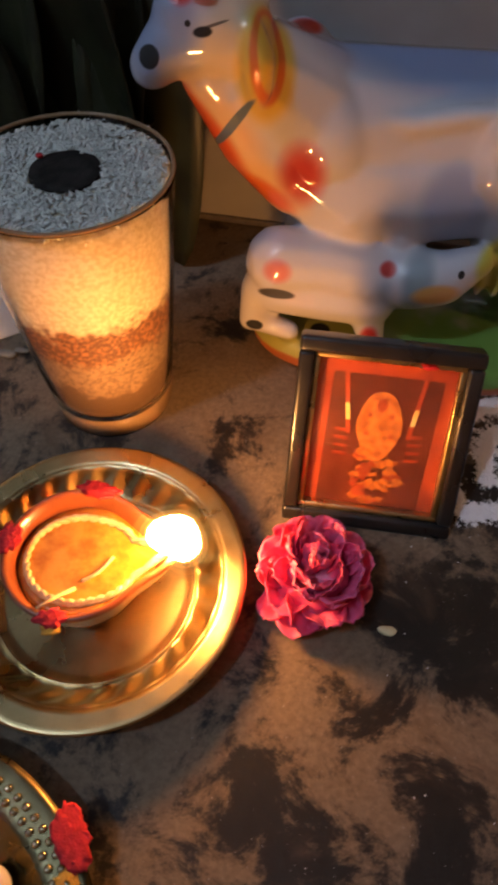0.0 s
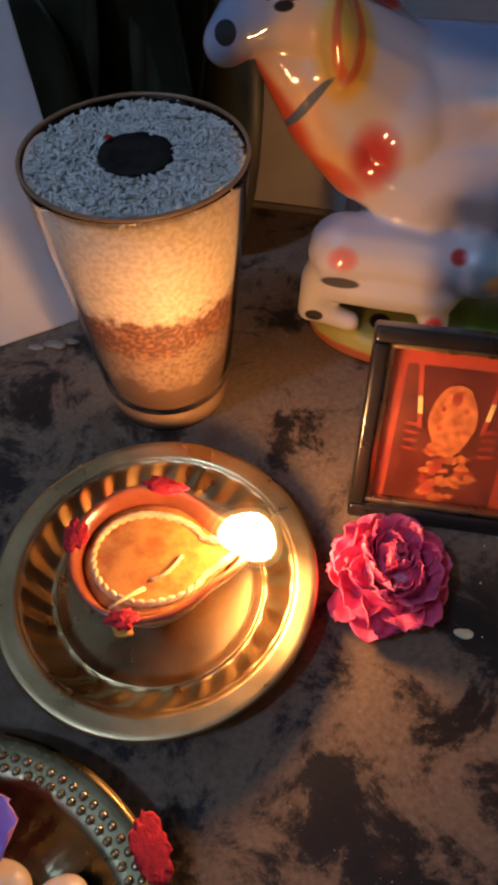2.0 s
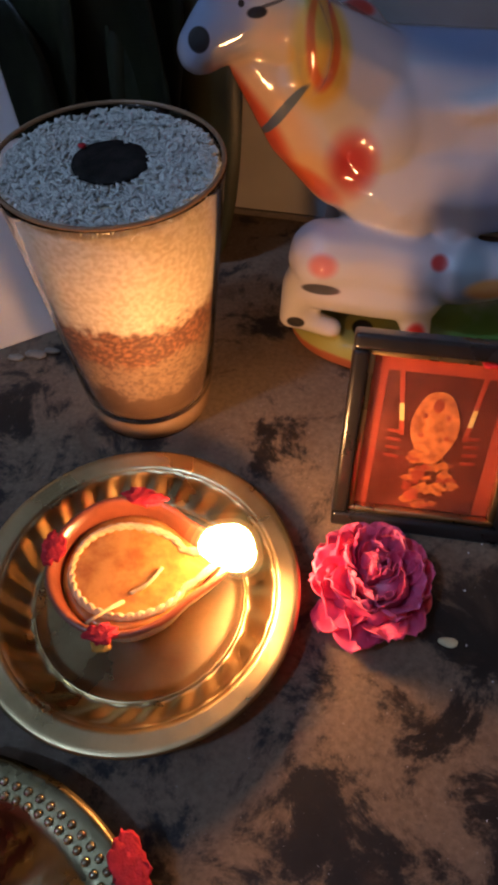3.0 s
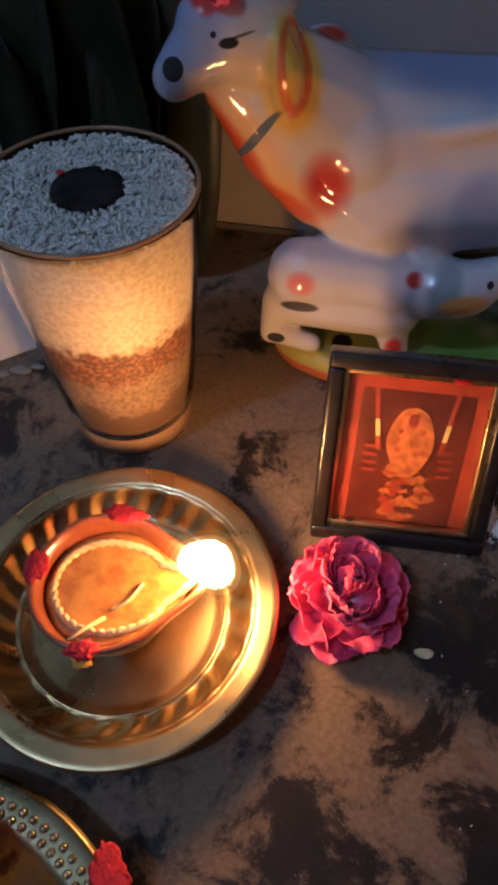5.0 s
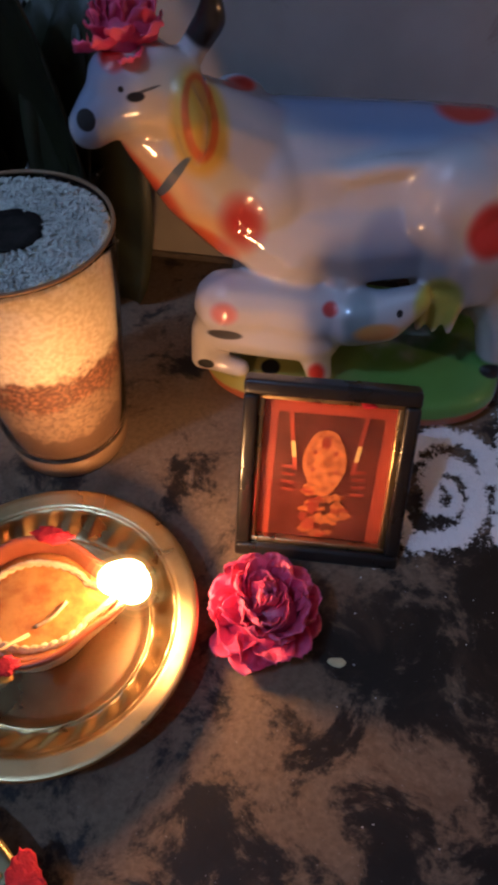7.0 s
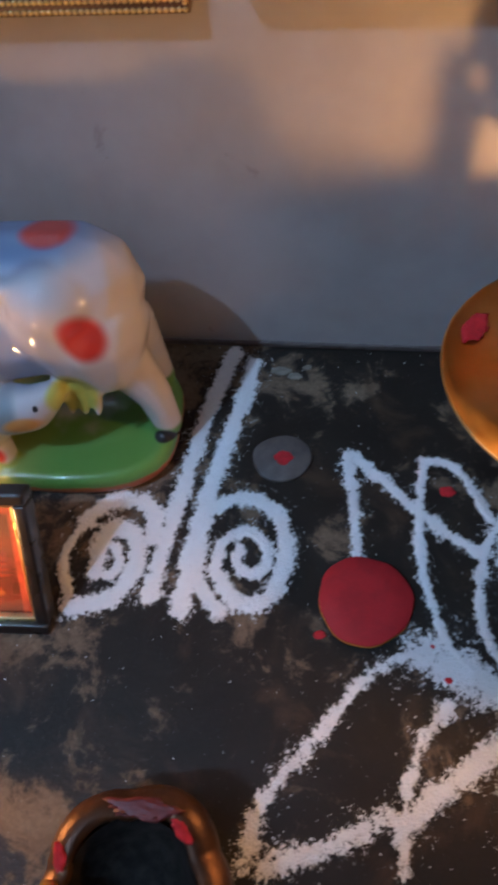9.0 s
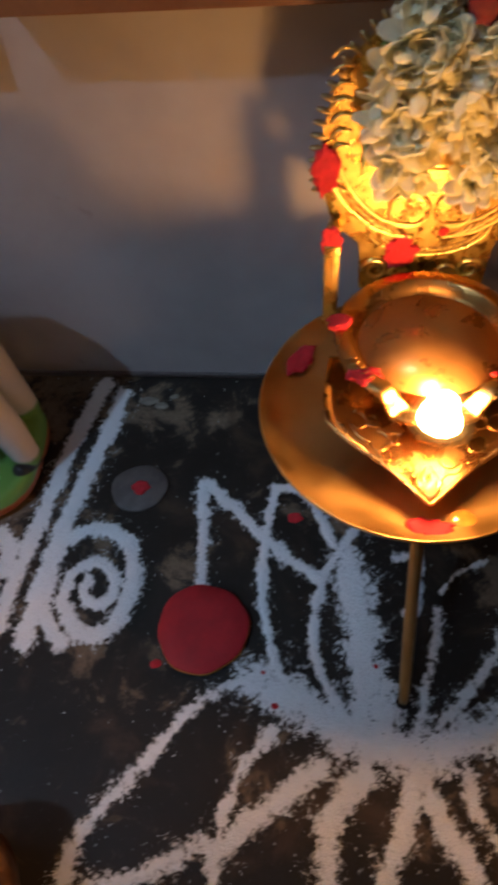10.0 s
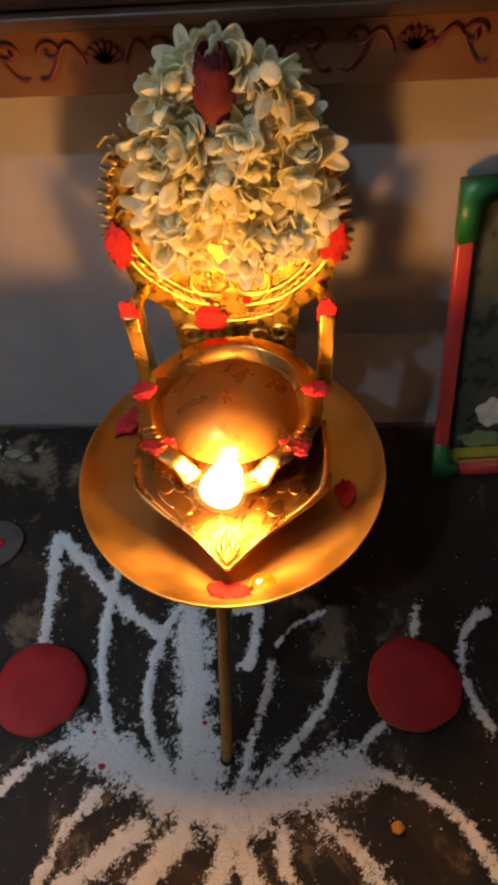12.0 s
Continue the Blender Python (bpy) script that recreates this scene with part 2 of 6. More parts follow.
def petal_mat(name, c1, c2, rough=0.5, trans=0.25, scale=120, depth=1.0, thin=0.0):
    m, nt, b = base_mat(name)
    co = coords(nt)
    info = nt.nodes.new("ShaderNodeObjectInfo")
    f = smooth(nt, noise_fac(nt, scale, 4, 0.6, co), 0.3, 0.7)
    f = math_node(nt, "ADD", math_node(nt, "MULTIPLY", f, 0.7), math_node(nt, "MULTIPLY", info.outputs["Random"], 0.3))
    nt.links.new(mix(nt, f, c1, c2), b.inputs["Base Color"])
    b.inputs["Roughness"].default_value = rough
    b.inputs["Subsurface Weight"].default_value = trans
    b.inputs["Subsurface Radius"].default_value = (0.002, 0.001, 0.0008)
    b.inputs["Subsurface Scale"].default_value = depth
    bump(nt, b, noise_fac(nt, scale * 6, 3, 0.5, co), 0.25, 0.0004)
    if thin:
        tr = nt.nodes.new("ShaderNodeBsdfTranslucent")
        tr.inputs[0].default_value = (*c2, 1)
        mx = nt.nodes.new("ShaderNodeMixShader")
        mx.inputs[0].default_value = thin
        nt.links.new(b.outputs[0], mx.inputs[1])
        nt.links.new(tr.outputs[0], mx.inputs[2])
        nt.links.new(mx.outputs[0], nt.nodes["Material Output"].inputs[0])
    return m


def powder_mat():
    """Sprinkled flour: dense in the stroke, thinning to single grains at its edge."""
    m, nt, b = base_mat("rice_flour")
    co = coords(nt)
    nt.links.new(mix(nt, noise_fac(nt, 250, 4, 0.6, co), (0.74, 0.74, 0.74), (0.88, 0.88, 0.88)), b.inputs["Base Color"])
    b.inputs["Roughness"].default_value = 0.95
    b.inputs["Specular IOR Level"].default_value = 0.1
    att = nt.nodes.new("ShaderNodeAttribute")
    att.attribute_name = "cover"
    grain = noise_fac(nt, 1500, 3, 0.6, co)
    cover = math_node(nt, "ADD", att.outputs["Fac"], math_node(nt, "MULTIPLY", math_node(nt, "SUBTRACT", grain, 0.5), 0.9))
    nt.links.new(smooth(nt, cover, 0.12, 0.95), b.inputs["Alpha"])
    bump(nt, b, grain, 0.6, 0.0006)
    return m


M_HALO = [halo_mat(v) for v in (0.42, 0.15, 0.05)]
# brown tint puts the flame's warm light into the clear rim and foot
M_RIM = glass_mat("warm_tint_glass", (0.40, 0.25, 0.14), 0.25, 1.3)
M_RIM.node_tree.nodes["Principled BSDF"].inputs["Transmission Weight"].default_value = 0.4
M_FLAME, M_BULB, M_FLOOR, M_WALL, M_GLASS, M_RICE, M_COW = flame_mat(), bulb_mat(), floor_mat(), wall_mat(), glass_mat("tumbler_glass", (0.97, 0.95, 0.92), 0.02, 1.14), rice_mat(), cow_mat()
M_BRASS = surface("worn_brass", (0.44, 0.32, 0.14), (0.60, 0.46, 0.23), 0.32, 1.0, 45, 700, 0.12, 0.0002, spread=0.14)
# bead brass paler than the platter, with the bumps' highlights in its colour
M_BEAD = surface("highlight_bead_brass", (0.34, 0.29, 0.17), (0.48, 0.43, 0.29), 0.25, 1.0, 60, 700, 0.1, 0.0002)
M_BRASS_DULL = surface("tarnished_brass", (0.30, 0.20, 0.08), (0.50, 0.36, 0.16), 0.42, 1.0, 50, 700, 0.2, 0.0003, spread=0.2)
M_STEELY = surface("greyed_brass_platter", (0.10, 0.082, 0.038), (0.19, 0.155, 0.08), 0.30, 1.0, 50, 700, 0.15, 0.0003, spread=0.16)
M_GOLD = surface("polished_lamp_brass", (0.76, 0.52, 0.14), (0.90, 0.66, 0.24), 0.30, 1.0, 90, 900, 0.15, 0.0003, spread=0.12)
M_COPPER = surface("coppery_tray_brass", (0.58, 0.34, 0.11), (0.72, 0.46, 0.17), 0.41, 1.0, 40, 700, 0.10, 0.0002, spread=0.14)
# lip and bowl brass darkened in colour to hold down the flame's glare
M_LIP = surface("dimmed_lip_brass", (0.38, 0.20, 0.058), (0.52, 0.30, 0.10), 0.27, 1.0, 60, 700, 0.15, 0.0003, spread=0.14)
M_CLAY = surface("red_clay", (0.17, 0.038, 0.012), (0.28, 0.075, 0.024), 0.36, 0.0, 60, 500, 0.3, 0.0005, coat=0.8)
M_KUMKUM = surface("vermilion_powder", (0.42, 0.008, 0.012), (0.62, 0.02, 0.03), 0.85, 0.0, 300, 1500, 0.8, 0.0006)
M_KUMDARK = surface("dark_vermilion_paste", (0.34, 0.006, 0.010), (0.48, 0.012, 0.018), 0.7, 0.0, 140, 1200, 0.6, 0.0005)
M_TURMERIC = surface("turmeric_powder", (0.50, 0.20, 0.02), (0.65, 0.33, 0.04), 0.85, 0.0, 300, 1500, 0.8, 0.0006)
M_BLACKWOOD = surface("black_lacquer", (0.010, 0.009, 0.010), (0.022, 0.018, 0.016), 0.30, 0.0, 40, 400, 0.15, 0.0003, coat=0.3)
M_GILT = surface("gilt_slip", (0.52, 0.38, 0.17), (0.72, 0.54, 0.26), 0.30, 1.0, 80, 600, 0.15, 0.0003)
M_PRINT_RED = surface("red_print", (0.17, 0.018, 0.008), (0.36, 0.055, 0.016), 0.35, 0.0, 60, 300, 0.0)
M_PRINT_DARK = surface("dark_print", (0.045, 0.008, 0.004), (0.13, 0.022, 0.009), 0.35, 0.0, 70, 300, 0.0)
M_PRINT_ORANGE = surface("orange_print", (0.16, 0.030, 0.008), (0.62, 0.20, 0.04), 0.35, 0.0, 260, 500, 0.0)
M_PRINT_GOLD = surface("gold_print", (0.55, 0.36, 0.08), (0.75, 0.56, 0.18), 0.35, 0.0, 200, 700, 0.0)
M_PRINT_NIGHT = surface("night_print", (0.020, 0.026, 0.020), (0.07, 0.08, 0.055), 0.3, 0.0, 90, 400, 0.0)
M_PRINT_PALE = surface("pale_print", (0.40, 0.44, 0.40), (0.62, 0.64, 0.58), 0.35, 0.0, 150, 500, 0.0)
M_PRINT_YELLOW = surface("yellow_print", (0.42, 0.36, 0.03), (0.55, 0.48, 0.06), 0.35, 0.0, 90, 400, 0.0)
M_PRINT_GREEN = surface("green_print", (0.12, 0.20, 0.08), (0.24, 0.34, 0.14), 0.35, 0.0, 120, 400, 0.0)
M_RED_PLASTIC = surface("red_plastic", (0.50, 0.045, 0.045), (0.60, 0.07, 0.06), 0.35, 0.0, 60, 400, 0.05)
M_GREEN_PLASTIC = surface("green_plastic", (0.010, 0.12, 0.035), (0.016, 0.17, 0.05), 0.35, 0.0, 60, 400, 0.05)
M_PAPER = surface("white_card", (0.78, 0.77, 0.76), (0.86, 0.85, 0.84), 0.6, 0.0, 30, 500, 0.1)
M_RICE_GRAIN = surface("loose_rice", (0.48, 0.49, 0.43), (0.64, 0.63, 0.56), 0.5, 0.0, 200, 900, 0.2)
M_CHAR = surface("charred_crust", (0.008, 0.007, 0.006), (0.03, 0.025, 0.022), 0.7, 0.0, 200, 900, 0.6)
M_CHAR.node_tree.nodes["Principled BSDF"].inputs["Specular IOR Level"].default_value = 0.08
M_DRY = surface("faded_crumb", (0.15, 0.13, 0.10), (0.27, 0.24, 0.19), 0.7, 0.0, 200, 900, 0.5)
M_POWDER = powder_mat()
M_WICK = surface("cotton_wick", (0.45, 0.30, 0.12), (0.66, 0.50, 0.26), 0.6, 0.0, 200, 900, 0.6, 0.0005)
M_PINK = petal_mat("pink_petal", (0.78, 0.014, 0.11), (0.95, 0.20, 0.38), 0.40, 0.15, 90, 0.6, 0.30)
M_DARKROSE = petal_mat("dark_rose_petal", (0.075, 0.002, 0.005), (0.17, 0.007, 0.011), 0.85, 0.1)
M_JASMINE = petal_mat("jasmine_petal", (0.94, 0.89, 0.64), (0.98, 0.96, 0.78), 0.5, 0.0, 120, 1.0, 0.58)
M_JASMINE_GREEN = petal_mat("jasmine_calyx", (0.16, 0.22, 0.05), (0.34, 0.40, 0.14))
M_VIOLET = petal_mat("violet_petal", (0.30, 0.03, 0.34), (0.50, 0.30, 0.72), 0.35, 0.3, 60)
M_SHELL = surface("cowrie_shell", (0.66, 0.56, 0.46), (0.80, 0.74, 0.66), 0.25, 0.0, 120, 600, 0.1, coat=0.5)
M_LEAF = surface("dark_olive_leaf", (0.005, 0.006, 0.002), (0.024, 0.026, 0.007), 0.5, 0.0, 40, 300, 0.3)
M_WOOD = surface("carved_teak", (0.040, 0.016, 0.008), (0.10, 0.042, 0.018), 0.45, 0.0, 60, 400, 0.4, 0.0006)
M_FRIEZE = surface("ochre_painted_board", (0.13, 0.050, 0.020), (0.19, 0.080, 0.032), 0.5, 0.0, 50, 400, 0.3, 0.0005)
M_MAROON = surface("maroon_paint", (0.10, 0.012, 0.010), (0.16, 0.022, 0.018), 0.5, 0.0, 80, 500, 0.2)
M_COIN = surface("grey_betel_slice", (0.07, 0.058, 0.052), (0.14, 0.115, 0.105), 0.6, 0.0, 120, 700, 0.3)
M_PLASTER = surface("room_plaster", (0.56, 0.51, 0.47), (0.66, 0.61, 0.57), 0.85, 0.0, 6, 80, 0.2, 0.002)
M_METAL = surface("white_enamel", (0.6, 0.6, 0.6), (0.7, 0.7, 0.7), 0.4, 0.0, 20, 200, 0.05)


def oil_mat():
    m, nt, b = base_mat("lamp_oil")
    co = coords(nt)
    f = smooth(nt, noise_fac(nt, 90, 4, 0.6, co), 0.35, 0.65)
    nt.links.new(mix(nt, f, (0.34, 0.115, 0.014), (0.52, 0.24, 0.035)), b.inputs["Base Color"])
    b.inputs["Roughness"].default_value = 0.06
    b.inputs["Coat Weight"].default_value = 1.0
    b.inputs["Coat Roughness"].default_value = 0.02
    bump(nt, b, noise_fac(nt, 60, 2, 0.5, co), 0.1, 0.001)
    return m


M_OIL = oil_mat()


# ---- mesh helpers ----
def mesh_of(name, bm, mat, flat=False):
    me = bpy.data.meshes.new(name)
    bmesh.ops.recalc_face_normals(bm, faces=bm.faces[:])
    bm.to_mesh(me)
    bm.free()
    if not flat:
        for p in me.polygons:
            p.use_smooth = True
    for mm in mat if isinstance(mat, (list, tuple)) else [mat]:
        me.materials.append(mm)
    return me


def part(name, bm, mat, parent, label="", flat=False, at=None):
    """Link a bmesh as one mesh object under a thing or under a part."""
    ob = new(name, mesh_of(name, bm, mat, flat) if isinstance(bm, bmesh.types.BMesh) else bm)
    ob.parent = parent
    if at is not None:
        ob.matrix_basis = at
    return tagged(ob, label)


def solo(name, bm, mat, label, category, group="", kind="", at=(0, 0, 0), flat=False):
    ob = new(name, mesh_of(name, bm, mat, flat))
    ob.location = at
    return tagged(ob, label, category, group, kind)


def thing(name, at, label, category, group="", kind="", turn=0.0):
    ob = new(name)
    ob.empty_display_size = 0.01
    ob.matrix_basis = pose(*at, 0, 0, turn)
    return tagged(ob, label, category, group, kind)


def lathe(profile, seg=96, shape=None, closed=False):
    """Turn (r, z) pairs about z. shape(r, z, angle) may bend each point."""
    bm = bmesh.new()
    rings = []
    for r, z in profile:
        if r < 1e-6:
            rings.append([bm.verts.new((0, 0, z))])
            continue
        ring = []
        for k in range(seg):
            a = 2 * math.pi * k / seg
            x, y, h = r * math.cos(a), r * math.sin(a), z
            if shape:
                x, y, h = shape(r, z, a)
            ring.append(bm.verts.new((x, y, h)))
        rings.append(ring)
    pairs = list(zip(rings, rings[1:]))
    if closed:
        pairs.append((rings[-1], rings[0]))
    for p, q in pairs:
        if len(p) == 1 and len(q) == 1:
            continue
        for k in range(seg):
            j = (k + 1) % seg
            if len(p) == 1:
                bm.faces.new((p[0], q[k], q[j]))
            elif len(q) == 1:
                bm.faces.new((p[k], p[j], q[0]))
            else:
                bm.faces.new((p[k], p[j], q[j], q[k]))
    return bm


def box(size, at=(0, 0, 0), bevel=0.0, bm=None, m=None, segs=2):
    bm = bm or bmesh.new()
    mat = Matrix.Translation(at) @ (m or Matrix()) @ Matrix.Diagonal((*size, 1))
    made = bmesh.ops.create_cube(bm, size=1.0, matrix=mat)["verts"]
    if bevel:
        edges = {e for v in made for e in v.link_edges}
        bmesh.ops.bevel(bm, geom=list(edges), offset=bevel, segments=segs, affect="EDGES", profile=0.6)
    return bm


def spline(points, n=10, closed=False):
    """A smooth way through the points."""
    p = [Vector(q) for q in points]
    k = len(p)
    out = []
    for i in range(k if closed else k - 1):
        if closed:
            a, b, c, d = (p[(i + j - 1) % k] for j in range(4))
        else:
            a, b, c, d = p[max(i - 1, 0)], p[i], p[i + 1], p[min(i + 2, k - 1)]
        for s in range(n):
            t = s / n
            out.append(0.5 * ((2 * b) + (c - a) * t + (2 * a - 5 * b + 4 * c - d) * t * t + (3 * b - a - 3 * c + d) * t ** 3))
    if not closed:
        out.append(p[-1])
    return out


def tube(points, radius, seg=8, bm=None, closed=False):
    """A round cord along points; radius may be a function of 0..1."""
    bm = bm or bmesh.new()
    pts = [Vector(q) for q in points]
    n = len(pts)
    rings = []
    ref = Vector((0, 0, 1))
    for i, c in enumerate(pts):
        if closed:
            d = (pts[(i + 1) % n] - pts[i - 1]).normalized()
        else:
            d = (pts[min(i + 1, n - 1)] - pts[max(i - 1, 0)]).normalized()
        side = d.cross(ref)
        if side.length < 1e-3:
            side = d.cross(Vector((1, 0, 0)))
        side.normalize()
        up = side.cross(d)
        r = radius(i / max(n - 1, 1)) if callable(radius) else radius
        rings.append([bm.verts.new(c + r * (math.cos(a) * side + math.sin(a) * up)) for a in (2 * math.pi * k / seg for k in range(seg))])
    pairs = list(zip(rings, rings[1:])) + ([(rings[-1], rings[0])] if closed else [])
    for p, q in pairs:
        for k in range(seg):
            j = (k + 1) % seg
            bm.faces.new((p[k], p[j], q[j], q[k]))
    if not closed:
        bm.faces.new(rings[0][::-1])
        bm.faces.new(rings[-1])
    return bm


def ball(bm, c, r, sub=2, m=None):
    mat = Matrix.Translation(c) @ (m or Matrix()) @ (Matrix.Diagonal((*r, 1)) if isinstance(r, tuple) else Matrix.Scale(r, 4))
    return bmesh.ops.create_icosphere(bm, subdivisions=sub, radius=1.0, matrix=mat)["verts"]


def blob(radii, rough, seed, sub=3, flat_below=None):
    """An uneven lump."""
    bm = bmesh.new()
    ball(bm, (0, 0, 0), radii, sub)
    for v in bm.verts:
        n = noise.noise(v.co * rough + Vector((seed * 7.1, seed * 3.3, seed)))
        n2 = noise.noise(v.co * rough * 3.2 + Vector((seed * 2.3, seed, seed * 5.1)))
        v.co *= 1 + 0.38 * n + 0.22 * n2
        v.co.z *= 0.75
        if flat_below is not None and v.co.z < flat_below:
            v.co.z = flat_below
    return bm


def dab(radii, rough, seed):
    """A thin crumbly patch of powder, ragged at the edge, thinnest along its least radius."""
    bm = bmesh.new()
    ball(bm, (0, 0, 0), 1.0, 4)
    thin = min(range(3), key=lambda i: radii[i])
    shift = Vector((seed * 7.1, seed * 3.3, seed))
    for v in bm.verts:
        d = v.co.normalized()
        flat = d.copy()
        flat[thin] = 0
        ragged = 1 + 0.34 * noise.noise(flat * 1.6 + shift) + 0.26 * noise.noise(flat * 4.5 + shift) + 0.16 * noise.noise(flat * 11 + shift)
        grain = 1 + 0.55 * noise.noise(d * 9 + shift) + 0.45 * noise.noise(d * 21 + shift)
        for i in range(3):
            v.co[i] = d[i] * radii[i] * (0.75 * grain if i == thin else ragged)
    return bm


def petal(length, width, cup=0.3, curl=0.2, thick=0.0004, nu=6, nv=5, tip=0.5, ruffle=0.0, seed=0):
    """One petal along +x from the origin, curving up (+z), with real thickness."""
    bm = bmesh.new()
    top, bot = [], []
    for i in range(nu + 1):
        u = i / nu
        w = width * (max(math.sin(math.pi * min(0.05 + u ** 0.9 * 0.915, 1.0)), 0.0) ** 0.40 * (0.70 + 0.30 * u ** tip))
        rt, rb = [], []
        for j in range(nv + 1):
            v = 2 * j / nv - 1
            x = length * (u - 0.05 * v * v * u)
            y = w * v * 0.5
            z = cup * w * v * v * 0.5 + curl * length * u * u
            z += ruffle * length * u * noise.noise(Vector((u * 4 + seed, v * 3.2, seed * 1.7)))
            rt.append(bm.verts.new((x, y, z + thick)))
            rb.append(bm.verts.new((x, y, z)))
        top.append(rt)
        bot.append(rb)
    for i in range(nu):
        for j in range(nv):
            bm.faces.new((top[i][j], top[i + 1][j], top[i + 1][j + 1], top[i][j + 1]))
            bm.faces.new((bot[i][j], bot[i][j + 1], bot[i + 1][j + 1], bot[i + 1][j]))
    for i in range(nu):
        bm.faces.new((top[i][0], bot[i][0], bot[i + 1][0], top[i + 1][0]))
        bm.faces.new((top[i][nv], top[i + 1][nv], bot[i + 1][nv], bot[i][nv]))
    for j in range(nv):
        bm.faces.new((top[0][j], top[0][j + 1], bot[0][j + 1], bot[0][j]))
        bm.faces.new((top[nu][j], bot[nu][j], bot[nu][j + 1], top[nu][j + 1]))
    return bm


def plate_outline(pts, thick, bm=None):
    """A flat plate in the xz plane from an outline, thick along +y."""
    bm = bm or bmesh.new()
    f = [bm.verts.new((x, 0, z)) for x, z in pts]
    k = [bm.verts.new((x, thick, z)) for x, z in pts]
    bm.faces.new(f)
    bm.faces.new(k[::-1])
    n = len(pts)
    for i in range(n):
        j = (i + 1) % n
        bm.faces.new((f[i], k[i], k[j], f[j]))
    return bm


# ---- room ----
def build_room():
    south, west, east, top = -1.6, -1.05, 1.25, 2.5
    bm = bmesh.new()
    bmesh.ops.create_grid(bm, x_segments=60, y_segments=60, size=0.5, matrix=Matrix.Translation(((west + east) / 2, (south + WALL_Y) / 2, 0)) @ Matrix.Diagonal((east - west + 0.2, WALL_Y - south + 0.2, 1, 1)))
    bmesh.ops.solidify(bm, geom=bm.faces[:], thickness=0.04)
    for v in bm.verts:
        v.co.z -= max(v.co.z, 0) if v.co.z > 0 else 0
    solo("floor", bm, M_FLOOR, "dark sooty stone slab smeared with grey ash", "floor", kind="structure", flat=True)
    solo("wall_north", box((east - west + 0.2, 0.1, top), ((west + east) / 2, WALL_Y + 0.05, top / 2)), M_WALL, "off-white limewashed wall behind the shrine", "wall", kind="structure", flat=True)
    solo("wall_south", box((east - west + 0.2, 0.1, top), ((west + east) / 2, south - 0.05, top / 2)), M_PLASTER, "plain dim plastered wall", "wall", kind="structure", flat=True)
    solo("wall_west", box((0.1, WALL_Y - south, top), (west - 0.05, (WALL_Y + south) / 2, top / 2)), M_PLASTER, "plain dim plastered wall", "wall", kind="structure", flat=True)
    solo("wall_east", box((0.1, WALL_Y - south, top), (east + 0.05, (WALL_Y + south) / 2, top / 2)), M_PLASTER, "plain dim plastered wall", "wall", kind="structure", flat=True)
    solo("ceiling", box((east - west + 0.2, WALL_Y - south + 0.2, 0.08), ((west + east) / 2, (WALL_Y + south) / 2, top + 0.04)), M_PLASTER, "plain dim plastered ceiling", "ceiling", kind="structure", flat=True)
    lip = box((east - west, 0.002, 0.004), ((west + east) / 2, WALL_Y - 0.0009, 0.002), 0.0007)
    solo("baseboard", lip, M_COIN, "thin rough plaster lip at the wall foot", "baseboard", kind="structure")
    # unseen wall added to keep the bulb's light off the right-hand floor
    solo("shade_wall", box((east + 0.283, 0.09, top), ((east - 0.283) / 2, -0.395, top / 2)), M_PLASTER, "unseen plain wall added to shade the right side from the bulb", "wall", kind="structure", flat=True)
    lamp = thing("hanging_bulb", (-0.75, -0.75, 2.10), "lit cool white bulb hanging on a cord", "lamp")
    part("globe", lathe([(0, -0.042), (0.018, -0.038), (0.033, -0.024), (0.040, -0.004), (0.038, 0.016), (0.026, 0.034), (0.016, 0.044), (0, 0.044)], 32), M_BULB, lamp, "glowing cool white globe")
    part("socket", lathe([(0, 0.044), (0.017, 0.044), (0.018, 0.060), (0.012, 0.082), (0, 0.084)], 24), M_METAL, lamp)
    part("cord", tube([(0, 0, 0.082), (0, 0, 0.40)], 0.003, 8), M_METAL, lamp)


build_room()


